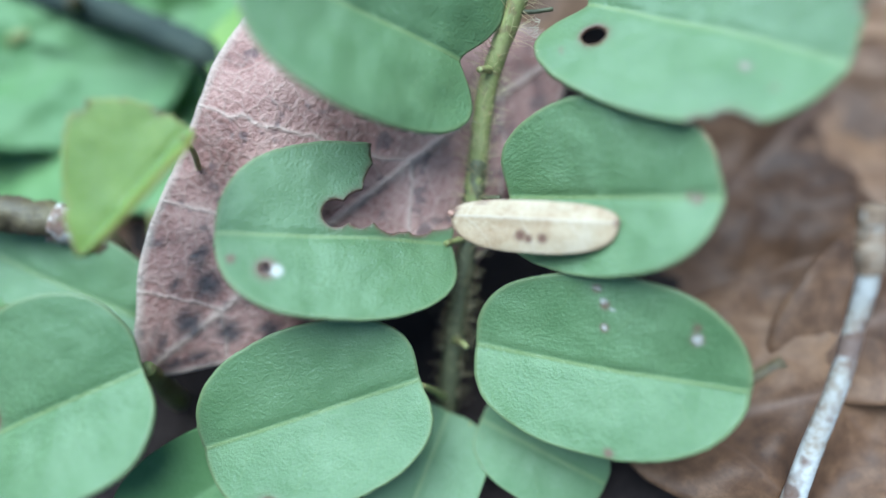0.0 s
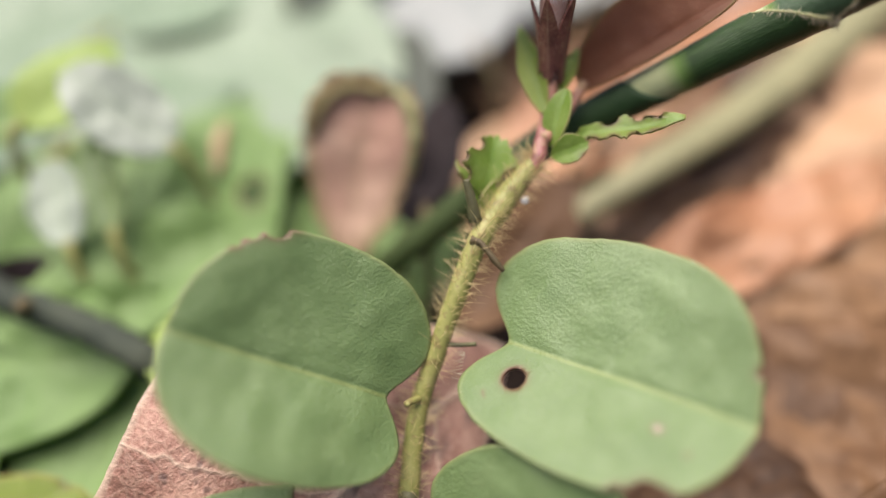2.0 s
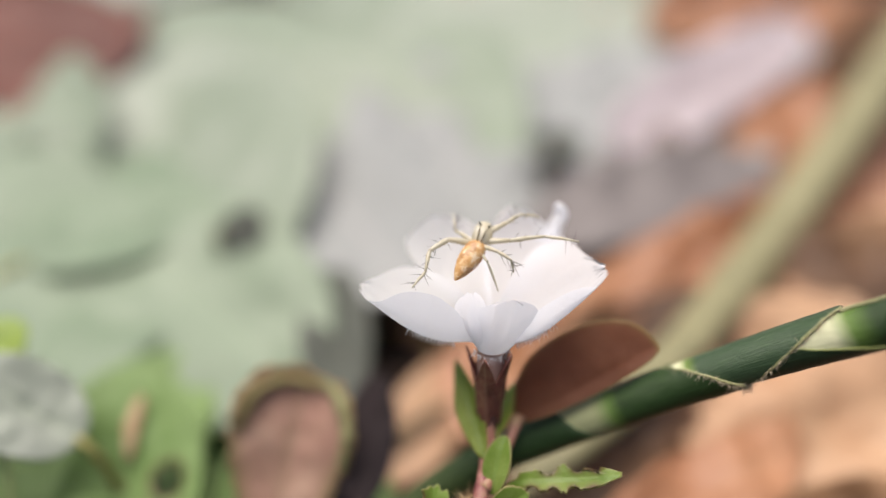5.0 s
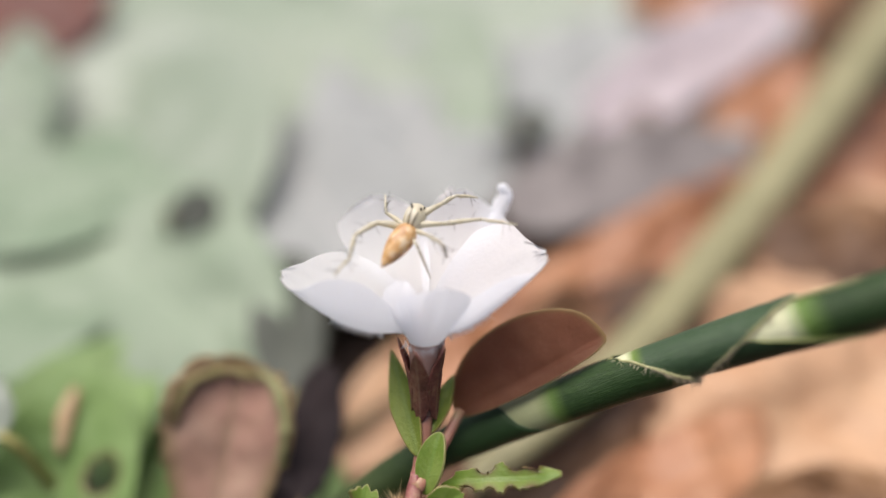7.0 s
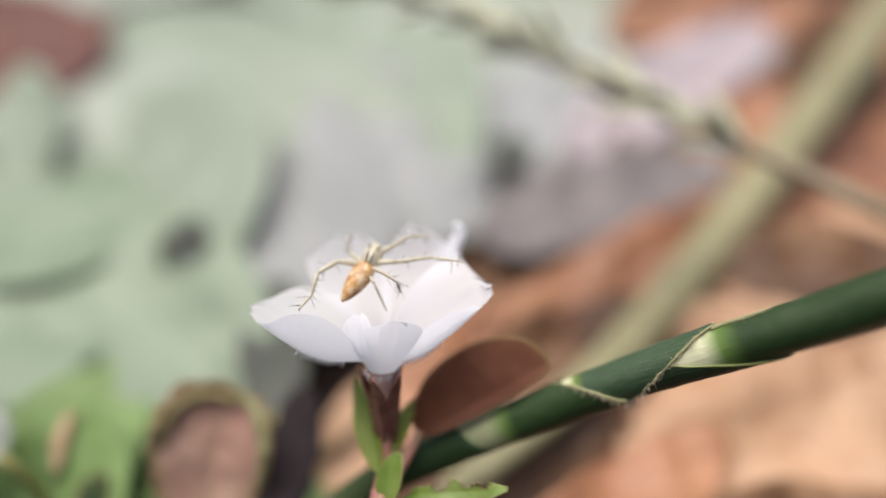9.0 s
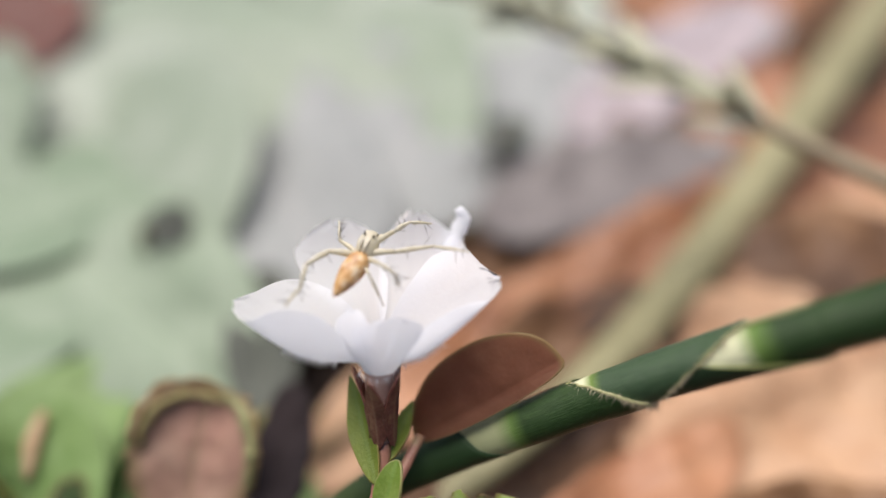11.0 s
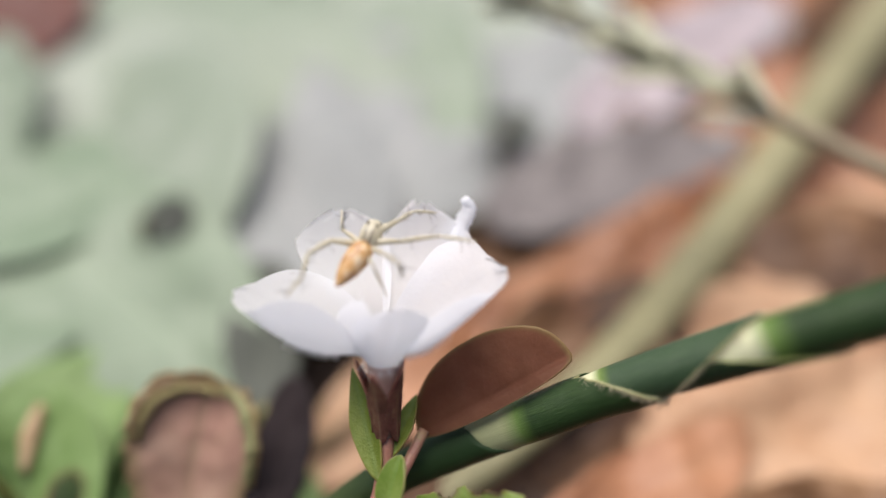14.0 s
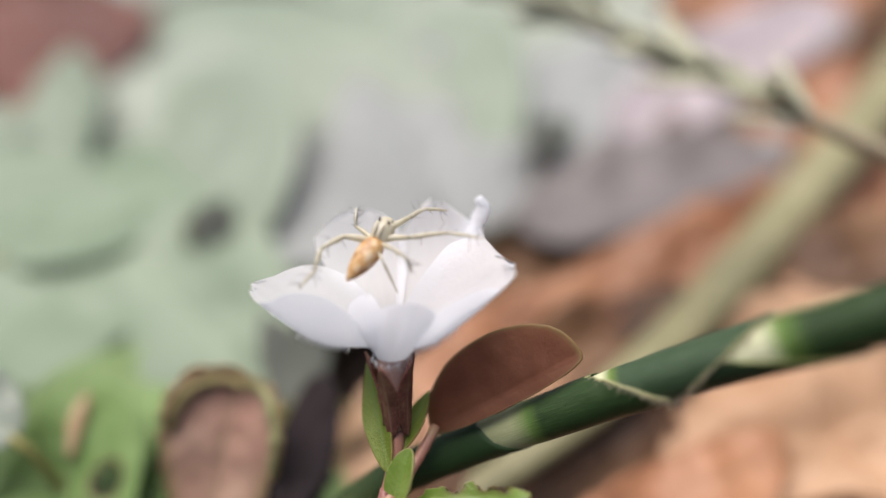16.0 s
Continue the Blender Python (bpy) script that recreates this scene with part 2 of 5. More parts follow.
UMBER = surface("brown_rim", [(0.3, (0.0498, 0.0332, 0.0166)), (0.5, (0.0996, 0.0706, 0.0291)), (0.7, (0.183, 0.141, 0.0581))], 0.6, 0.3, 3.0, 0.1)
CRUST = surface("olive_crust", [(0.3, (0.1, 0.08, 0.028)), (0.5, (0.18, 0.15, 0.055)), (0.7, (0.3, 0.26, 0.11))], 0.65, 0.6, 3.0, 0.15)
STEM = surface("herb_stem", [(0.3, (0.16, 0.165, 0.045)), (0.5, (0.245, 0.24, 0.075)), (0.7, (0.35, 0.32, 0.13))], 0.5, 0.6, 4.0, 0.07, 0.0, None, None, False, 0.35, ((0.13, 0.07, 0.035), 1.6, 0.56, 0.5))
PETIOLE = surface("pink_stalk", [(0.3, (0.249, 0.0996, 0.0747)), (0.5, (0.349, 0.166, 0.116)), (0.7, (0.332, 0.266, 0.116))], 0.45, 0.5, 5.0, 0.04)
ROSE = surface("rosy_stalk", [(0.36, (0.2, 0.06, 0.06)), (0.5, (0.34, 0.13, 0.12)), (0.64, (0.42, 0.28, 0.18))], 0.4, 1.2, 5.0, 0.06, 0.15, (0.5, 0.17, 0.12))
PALE = surface("corolla_tube", [(0.3, (0.4, 0.2, 0.16)), (0.5, (0.55, 0.34, 0.28)), (0.7, (0.66, 0.48, 0.42))], 0.5, 0.5, 5.0, 0.04, 0.2)
HAIR = surface("pale_hair", [(0.3, (0.62, 0.52, 0.36)), (0.7, (0.75, 0.66, 0.5))], 0.5, 1.0, 6.0, 0.0, 0.3)
FUZZ = surface("stem_hair", [(0.3, (0.6, 0.44, 0.2)), (0.7, (0.8, 0.66, 0.38))], 0.5, 1.0, 6.0, 0.0, 0.3)
WHITE = surface("petal", [(0.3, (0.87, 0.88, 0.91)), (0.5, (0.9, 0.91, 0.935)), (0.7, (0.92, 0.93, 0.95))], 0.6, 0.3, 4.0, 0.05,
                0.56, (0.92, 0.93, 0.96), ((0.78, 0.78, 0.8), 0.3, 0.5, 0.08, 0.5, 0.0), False, 0.2)
CALYX = surface("calyx", [(0.36, (0.085, 0.025, 0.025)), (0.5, (0.19, 0.065, 0.055)), (0.62, (0.34, 0.17, 0.11))], 0.42, 0.9, 6.0, 0.06, 0.2, (0.4, 0.1, 0.07), ((0.4, 0.24, 0.16), 0.5, 0.7, 0.06))
CREAM = surface("spider_skin", [(0.3, (0.48, 0.42, 0.28)), (0.5, (0.64, 0.6, 0.47)), (0.7, (0.74, 0.72, 0.63))], 0.35, 1.6, 8.0, 0.02, 0.35, (0.8, 0.75, 0.58))
AMBER = surface("spider_back", [(0.36, (0.5, 0.25, 0.08)), (0.5, (0.68, 0.44, 0.2)), (0.6, (0.86, 0.72, 0.5))], 0.32, 2.2, 5.0, 0.03, 0.22, (0.8, 0.45, 0.15),
                None, False, 0.5, ((0.3, 0.12, 0.04), 1.7, 0.56, 0.6))
DARK = surface("spider_dark", [(0.3, (0.0166, 0.0124, 0.0083)), (0.7, (0.0498, 0.0373, 0.0249))], 0.2, 1.0, 6.0, 0.0, spec=0.7)
CULM = surface("grass_culm", [(0.3, (0.018, 0.04, 0.011)), (0.5, (0.03, 0.06, 0.017)), (0.7, (0.055, 0.098, 0.028))], 0.42, 0.5, 4.0, 0.05, 0.0, None, None, False, 0.25, grain=True,
               along=((0.55, 0.56, 0.36), [(0.0, (0, 0, 0)), (0.15, (0.0, 0.0, 0.0)), (0.185, (1, 1, 1))], (0.11, 0.19, 0.04), [(0.0, (0, 0, 0)), (0.18, (0, 0, 0)), (0.225, (1, 1, 1))]))
MUTED = surface("dull_sheath", [(0.3, (0.018, 0.04, 0.011)), (0.5, (0.03, 0.06, 0.017)), (0.7, (0.055, 0.098, 0.028))], 0.42, 0.5, 4.0, 0.05, 0.0, None, None, False, 0.25, grain=True,
                along=((0.3, 0.32, 0.17), [(0.0, (0, 0, 0)), (0.14, (0.0, 0.0, 0.0)), (0.185, (1, 1, 1))], (0.1, 0.17, 0.04), [(0.0, (0, 0, 0)), (0.18, (0, 0, 0)), (0.215, (1, 1, 1))]))
FADED = surface("olive_sheath", [(0.3, (0.04, 0.06, 0.02)), (0.5, (0.07, 0.095, 0.032)), (0.7, (0.12, 0.145, 0.05))], 0.5, 0.2, 3.0, 0.05, 0.0, None, None, False, 0.25, grain=True,
                along=((0.02, 0.045, 0.015), [(0.0, (1, 1, 1)), (0.6, (1, 1, 1)), (0.8, (0, 0, 0))]))
# lighter culm green: the greyish sheen of the top sheath is in the colour
SHEEN_SHEATH = surface("sheen_sheath", [(0.3, (0.03, 0.058, 0.026)), (0.5, (0.05, 0.088, 0.04)), (0.7, (0.085, 0.135, 0.062))], 0.4, 0.5, 4.0, 0.05, 0.0, None, None, False, 0.35, grain=True,
                along=((0.55, 0.56, 0.36), [(0.0, (0, 0, 0)), (0.15, (0.0, 0.0, 0.0)), (0.185, (1, 1, 1))], (0.13, 0.2, 0.04), [(0.0, (0, 0, 0)), (0.18, (0, 0, 0)), (0.225, (1, 1, 1))]))
SHEATH = surface("grass_sheath", [(0.3, (0.014, 0.03, 0.012)), (0.5, (0.023, 0.046, 0.019)), (0.7, (0.042, 0.076, 0.03))], 0.45, 0.4, 4.0, 0.07, 0.0, None, None, False, 0.25, grain=True,
                 along=((0.3, 0.33, 0.11), [(0.0, (1, 1, 1)), (0.96, (1, 1, 1)), (1.0, (0, 0, 0))]))
OLIVE = surface("dry_grass", [(0.3, (0.158, 0.166, 0.0664)), (0.5, (0.249, 0.257, 0.116)), (0.7, (0.349, 0.332, 0.166))], 0.5, 0.2, 3.0, 0.06, 0.1)
HAY = surface("faded_stalk", [(0.3, (0.16, 0.15, 0.075)), (0.5, (0.235, 0.22, 0.115)), (0.7, (0.31, 0.285, 0.16))], 0.6, 0.15, 3.0, 0.06, 0.1)
# near-black green that stands for the shadow beneath leaf edges
GLOOM = surface("leaf_edge_shadow", [(0.3, (0.012, 0.016, 0.01)), (0.5, (0.024, 0.032, 0.02)), (0.7, (0.05, 0.058, 0.036))], 0.8, 0.2, 2.5, 0.12)
AWN = surface("pale_spikelet", [(0.3, (0.44, 0.45, 0.3)), (0.5, (0.54, 0.54, 0.39)), (0.7, (0.62, 0.62, 0.48))], 0.6, 0.15, 3.0, 0.06)
HUSKY = surface("brownish_stem", [(0.3, (0.2, 0.165, 0.1)), (0.5, (0.29, 0.24, 0.155)), (0.7, (0.38, 0.33, 0.23))], 0.6, 0.15, 3.0, 0.06)
STRAW = surface("seed_coat", [(0.34, (0.332, 0.207, 0.0996)), (0.5, (0.465, 0.332, 0.187)), (0.66, (0.564, 0.44, 0.282))], 0.5, 0.5, 5.0, 0.05, 0.15, (0.498, 0.332, 0.166),
                ((0.598, 0.481, 0.349), 0.7, 1.3, 0.07, 0.7, 0.3), True, 0.4, rim=(0.266, 0.166, 0.0996))
BARK = surface("bleached_twig", [(0.34, (0.16, 0.09, 0.055)), (0.43, (0.36, 0.29, 0.22)), (0.52, (0.52, 0.47, 0.41)), (0.7, (0.64, 0.6, 0.55))], 0.6, 0.25, 3.0, 0.08, 0.0, None,
               None, False, 0.3, ((0.12, 0.05, 0.025), 0.45, 0.55, 0.8))
RIND = surface("ringed_bark", [(0.32, (0.14, 0.08, 0.045)), (0.5, (0.26, 0.17, 0.1)), (0.68, (0.42, 0.33, 0.24))], 0.6, 0.8, 4.0, 0.15)
SOIL = surface("soil", [(0.25, (0.007, 0.0045, 0.004)), (0.45, (0.016, 0.0105, 0.0085)), (0.62, (0.034, 0.022, 0.017)), (0.8, (0.07, 0.048, 0.036))], 0.85, 0.09, 1.4, 0.5, spec=0.2)


# ---- builders ----
def thing(name, label, category, group="", at=(0, 0, 0), kind=""):
    ob = new(name)
    ob.location = Vector(at) * MM
    ob.empty_display_size = 0.002
    return tagged(ob, label, category, group, kind)


def part(name, bm, material, parent, label="", place=None):
    """One mesh under a thing or a part; place is its pose in the world, in millimetres."""
    me = bpy.data.meshes.new(name)
    if isinstance(bm, tuple):
        me.from_pydata(*bm)
        me.update()
    else:
        bm.to_mesh(me)
        bm.free()
    me.materials.append(material)
    for p in me.polygons:
        p.use_smooth = True
    ob = new(name, me)
    pose_world = place.copy() if place else Matrix.Identity(4)
    pose_world.translation = pose_world.translation * MM
    if parent:
        ob.parent = parent
        bpy.context.view_layer.update()
        ob.matrix_basis = parent.matrix_world.inverted() @ pose_world
    else:
        ob.matrix_basis = pose_world
    if label:
        tagged(ob, label)
    return ob


def frame_of(mid, along_x, normal):
    x = Vector(along_x).normalized()
    n = Vector(normal)
    y = n.cross(x).normalized()
    z = x.cross(y).normalized()
    m = Matrix((x, y, z)).transposed().to_4x4()
    m.translation = Vector(mid)
    return m


def curve_points(points, count):
    """A smooth line through the points (Catmull-Rom)."""
    p = [np.array(q, float) for q in points]
    p = [2 * p[0] - p[1]] + p + [2 * p[-1] - p[-2]]
    out, n = [], len(p) - 3
    for k in range(count):
        s = k / (count - 1) * n
        i = min(int(s), n - 1)
        f = s - i
        a, b, c, d = p[i:i + 4]
        out.append(0.5 * (2 * b + (c - a) * f + (2 * a - 5 * b + 4 * c - d) * f * f + (3 * b - a - 3 * c + d) * f ** 3))
    return out


def tube(points, radii, count=24, sides=10, bumpy=0.0, seed=0, flat=1.0, cap=True):
    """A tapered tube along a smooth line."""
    line = curve_points(points, count)
    rad = np.interp(np.linspace(0, 1, count), np.linspace(0, 1, len(radii)), radii)
    verts, faces = [], []
    side = None
    for k, c in enumerate(line):
        d = line[min(k + 1, count - 1)] - line[max(k - 1, 0)]
        d = d / max(np.linalg.norm(d), 1e-9)
        if side is None:
            side = np.cross(d, (0.13, 0.27, 0.95))
        side = side - d * (side @ d)
        side = side / np.linalg.norm(side)
        up = np.cross(side, d)
        for j in range(sides):
            a = 2 * math.pi * j / sides
            r = rad[k] * (1 + bumpy * noise.noise(Vector((k * 0.7 + seed, math.cos(a) * 1.5, math.sin(a) * 1.5))))
            verts.append(tuple((c + r * (side * math.cos(a) + up * math.sin(a) * flat)) * MM))
    for k in range(count - 1):
        for j in range(sides):
            i, h = k * sides + j, k * sides + (j + 1) % sides
            faces.append((i, h, h + sides, i + sides))
    if cap:
        faces.append(tuple(reversed(range(sides))))
        faces.append(tuple(range((count - 1) * sides, count * sides)))
    return verts, [], faces


def join_meshes(pieces):
    verts, faces = [], []
    for v, _, f in pieces:
        n = len(verts)
        verts += v
        faces += [tuple(i + n for i in q) for q in f]
    return verts, [], faces


def hairs(roots, length, radius=0.02, seed=0, droop=0.3):
    """Fine tapered hairs: roots are pairs of place and direction, in millimetres."""
    rnd = random.Random(seed)
    verts, faces = [], []
    for p, d in roots:
        d = Vector(d).normalized()
        j = Vector((rnd.uniform(-1, 1), rnd.uniform(-1, 1), rnd.uniform(-1, 1)))
        d = (d + 0.45 * j).normalized()
        s = d.orthogonal().normalized()
        u = d.cross(s)
        l = length * rnd.uniform(0.45, 1.2)
        bend = Vector((0, 0, -droop * l * rnd.uniform(0, 1))) + 0.15 * l * j
        n = len(verts)
        for f, r in ((0, radius), (0.55, radius * 0.7)):
            c = Vector(p) + d * l * f + bend * f * f
            for k in range(3):
                a = 2.0944 * k
                verts.append(tuple((c + r * (s * math.cos(a) + u * math.sin(a))) * MM))
        verts.append(tuple((Vector(p) + d * l + bend) * MM))
        for k in range(3):
            h = (k + 1) % 3
            faces.append((n + k, n + h, n + 3 + h, n + 3 + k))
            faces.append((n + 3 + k, n + 3 + h, n + 6))
    return verts, [], faces


def leaf_sheet(front, back_, left, right, fold=8, bend=0.0, cup=0.0, notch=0.0, notch_width=0.35, power=2.2, tip=0.0, wave=0.0, seed=0,
               bites=(), groove=0.12, rings=26, sides=96, curl=None, ragged=0.02, front_power=None, teeth=0.0):
    """A leaf lying in its own xy plane, base towards -x, midrib on the x axis: half axes in millimetres, folded up along the midrib,
    bent down along its length, with holes and bites given as (x, y, radius). Returns mesh data, and how near each corner lies to a bite."""
    def height(x, y):
        w = 0.35
        h = (math.sqrt(y * y + w * w) - w) * math.tan(radians(fold))
        h -= groove * math.exp(-(y / 0.28) ** 2)
        h -= bend * x * x
        h += cup * y * y
        if wave:
            h += wave * noise.noise(Vector((x * 0.16 + seed * 3.1, y * 0.16, seed)))
            h += wave * 0.22 * noise.noise(Vector((x * 0.55 + seed, y * 0.55, seed + 5.0)))
        h += 0.05 * noise.noise(Vector((x * 0.9, y * 0.9, seed + 9.0)))
        if curl:
            for cx, cy, nx, ny, k in curl:
                s = max(0.0, (x - cx) * nx + (y - cy) * ny)
                h += k * s * s
        return h

    def nibble(x, y):
        best = 99.0
        for bx, by, r in bites:
            w = r * (1 + 0.08 * noise.noise(Vector((x * 1.6 / max(r, 0.4), y * 1.6 / max(r, 0.4), seed + bx))))
            best = min(best, math.hypot(x - bx, y - by) - w)
        return best

    flat, out_part = [(0.0, 0.0)], [0.0]
    for i in range(1, rings + 1):
        f = (i / rings) ** 0.85
        for j in range(sides):
            a = 2 * math.pi * j / sides
            c, s = math.cos(a), math.sin(a)
            ax, ay = (front if c > 0 else back_), (left if s > 0 else right)
            e = front_power if front_power and c > 0 else power
            r = ((abs(c) / ax) ** e + (abs(s) / ay) ** e) ** (-1 / e)
            away = math.atan2(math.sin(a - math.pi), math.cos(a - math.pi))
            r *= 1 - notch * math.exp(-(away / notch_width) ** 2)
            near = math.atan2(s, c)
            r *= 1 + tip * math.exp(-(near / 0.13) ** 2)
            r *= 1 + ragged * noise.noise(Vector((c * 2.2, s * 2.2, seed * 1.7))) + 0.006 * noise.noise(Vector((c * 14, s * 14, seed))) + teeth * noise.noise(Vector((c * 7, s * 7, seed + 4.0)))
            flat.append((r * f * c, r * f * s))
            out_part.append(f)
    faces = [(0, 1 + j, 1 + (j + 1) % sides) for j in range(sides)]
    for i in range(rings - 1):
        for j in range(sides):
            a, b = 1 + i * sides + j, 1 + i * sides + (j + 1) % sides
            faces.append((a, a + sides, b + sides, b))
    if bites:
        kept, gone_corner, kept_corner = [], set(), set()
        for q in faces:
            x = sum(flat[k][0] for k in q) / len(q)
            y = sum(flat[k][1] for k in q) / len(q)
            if nibble(x, y) < 0:
                gone_corner.update(q)
            else:
                kept.append(q)
                kept_corner.update(q)
        for k in gone_corner & kept_corner:
            x, y = flat[k]
            for _ in range(3):
                d = nibble(x, y)
                gx = (nibble(x + 0.01, y) - d) / 0.01
                gy = (nibble(x, y + 0.01) - d) / 0.01
                g = max(gx * gx + gy * gy, 0.2)
                x, y = x - d * gx / g, y - d * gy / g
            flat[k] = (x, y)
        used = sorted(kept_corner)
        number = {k: i for i, k in enumerate(used)}
        faces = [tuple(number[k] for k in q) for q in kept]
        flat = [flat[k] for k in used]
        out_part = [out_part[k] for k in used]
    near = [math.exp(-(max(nibble(x, y), 0) / 0.13)) if bites else 0.0 for x, y in flat]
    verts = [(x * MM, y * MM, height(x, y) * MM) for x, y in flat]
    return (verts, [], faces), near, flat, height, out_part


def leaf(parent, name, mid, along_x, normal, material, label="", thick=0.22, spots=(), pits=(), **shape):
    data, near, flat, height, out_part = leaf_sheet(**shape)
    place = frame_of(mid, along_x, normal)
    ob = part(name, data, material, parent, label, place)
    for key, marks, start in (("scar", spots, near), ("pale", pits, [0.0] * len(flat))):
        values = [max(s, *[math.exp(-(math.hypot(x - a, y - b) / r) ** 4) for a, b, r in marks], 0.0) for (x, y), s in zip(flat, start)]
        a = ob.data.attributes.new(key, "FLOAT", "POINT")
        a.data.foreach_set("value", np.array(values, np.float32))
    a = ob.data.attributes.new("rim", "FLOAT", "POINT")
    a.data.foreach_set("value", np.array(out_part, np.float32))
    s = ob.modifiers.new("thickness", "SOLIDIFY")
    s.thickness, s.offset = thick * MM, -1
    return ob, place, height


def margin_hairs(parent, place, height, arc, front, back_, left, right, length=0.5, count=30, seed=0, power=2.2):
    roots = []
    rnd = random.Random(seed)
    for k in range(count):
        a = radians(rnd.uniform(*arc))
        c, s = math.cos(a), math.sin(a)
        ax, ay = (front if c > 0 else back_), (left if s > 0 else right)
        r = ((abs(c) / ax) ** power + (abs(s) / ay) ** power) ** (-1 / power) * 0.985
        p = place @ Vector((r * c, r * s, height(r * c, r * s) - 0.1))
        roots.append((p, place.to_3x3() @ Vector((c, s, -0.2))))
    return part("margin_hairs", hairs(roots, length, 0.016, seed), HAIR, parent)


# ---- ground ----
def ground():
    n = 170
    s = np.linspace(-1, 1, n)
    reach = np.sinh(s * 9.0) / math.sinh(9.0) * 60000 + s * 130
    verts, faces = [], []
    for j in range(n):
        for i in range(n):
            x, y = reach[i], reach[j] + 40
            near = math.exp(-(math.hypot(x, y - 40) / 600) ** 2)
            z = -4.5 + near * (2.6 * noise.noise(Vector((x * 0.05, y * 0.05, 0.3))) + 1.1 * noise.noise(Vector((x * 0.22, y * 0.22, 4.0))) + 0.5 * noise.noise(Vector((x * 0.7, y * 0.7, 2.0))))
            verts.append((x * MM, y * MM, z * MM))
    for j in range(n - 1):
        for i in range(n - 1):
            k = j * n + i
            faces.append((k, k + 1, k + n + 1, k + n))
    ob = part("ground", (verts, [], faces), SOIL, None)
    return tagged(ob, "dark brown forest soil under leaf litter", "ground", "", "structure")


ground()


# ---- the flowering herb ----
herb = thing("creeping_herb", "hairy green creeping herb with round leaves and one white flower", "plant", "", (-5.7, -8.0, -3.5))
STEM_LINE = [(-5.9, -9.5, -4.5), (-5.6, -5.2, -0.6), (-5.3, -1.7, 2.2), (-5.0, 1.5, 4.4), (-4.8, 4.8, 6.5), (-4.5, 8.3, 9.0), (-2.9, 12.0, 12.7), (-1.3, 15.3, 15.6), (-0.2, 17.2, 16.5), (1.2, 18.9, 17.6), (2.1, 19.8, 18.2)]
# darker stem colour, with the shade below the leaves painted in
OLD = surface("old_stem", [(0.3, (0.05, 0.045, 0.02)), (0.5, (0.09, 0.085, 0.035)), (0.7, (0.15, 0.14, 0.06))], 0.6, 0.4, 5.0, 0.08)
part("old_stem", tube(STEM_LINE[:5], [0.62, 0.6, 0.58, 0.58, 0.6], 40, 14, 0.15, 7), OLD, herb, "foot of the stem, darkened as if shaded by the leaves")
stem = part("stem", tube(STEM_LINE[3:], [0.62, 0.6, 0.57, 0.55, 0.6, 0.74, 0.6, 0.46], 80, 14, 0.12, 3), STEM, herb, "yellowish green hairy stem")
rnd = random.Random(11)
roots = []
line = curve_points(STEM_LINE, 300)
for k in range(1500):
    i = min(int(rnd.random() ** 0.7 * 297) + 1, 298)
    d = Vector(line[i + 1] - line[i - 1]).normalized()
    s = d.orthogonal().normalized()
    a = rnd.uniform(0, 6.283)
    out = s * math.cos(a) + d.cross(s) * math.sin(a)
    roots.append((Vector(line[i]) + out * 0.5, out + 0.3 * d))
part("stem_hairs", hairs(roots, 1.3, 0.016, 5, 0.1), FUZZ, stem)


def stalk(parent, a, b, lift, r=0.2, material=None):
    mid = ((a[0] + b[0]) / 2, (a[1] + b[1]) / 2, (a[2] + b[2]) / 2 + lift)
    return part("leaf_stalk", tube([a, mid, b], [r * 1.25, r, r * 0.9], 12, 8, 0.08, 1), material or STEM, parent)


# upper pair
c_leaf, m, h = leaf(herb, "leaf", (-9.9, 7.2, 14.75), (-0.775, -0.104, 0.624), (0.616, -0.346, 0.707), GREEN, "round green leaf with a nibbled brown edge",
                    front=6.6, back_=7.9, left=5.35, right=6.75, fold=14, bend=0.006, notch=0.32, notch_width=0.3, power=2.25, wave=0.5, seed=2,
                    bites=[(3.55, -6.3, 0.7), (4.5, -5.55, 0.4), (5.1, -4.85, 0.3), (2.75, -6.75, 0.42)], rings=34, sides=150)
stalk(c_leaf, (-4.2, 8.9, 9.5), (-4.9, 7.8, 10.7), 0.1)
margin_hairs(c_leaf, m, h, (100, 155), 6.6, 7.9, 5.3, 6.7, 0.35, 20, 3)
d_leaf, m, h = leaf(herb, "leaf", (5.5, 8.35, 13.75), (0.887, -0.433, 0.161), (-0.293, -0.256, 0.921), GREEN, "round green leaf with one hole and a bitten edge",
                    front=6.75, back_=8.9, left=6.75, right=5.35, fold=13, bend=0.008, notch=0.36, notch_width=0.3, power=2.3, tip=0.02, wave=0.6, seed=5,
                    bites=[(-4.3, -1.85, 0.62), (3.9, -5.2, 1.15), (2.7, -5.5, 0.75), (4.9, -4.9, 0.7), (6.45, 2.3, 0.12)], rings=40, sides=170,
                    spots=[(3.1, -1.7, 0.26), (4.6, -2.3, 0.12), (-5.4, -3.2, 0.14)], pits=[(3.1, -1.7, 0.12)])
stalk(d_leaf, (-3.3, 11.1, 11.8), (-1.2, 10.9, 12.2), -0.1, 0.13, OLD)
margin_hairs(d_leaf, m, h, (188, 240), 6.75, 8.1, 6.6, 5.35, 0.7, 46, 7)
margin_hairs(d_leaf, m, h, (-15, 140), 6.6, 8.1, 6.55, 5.35, 0.4, 30, 9)
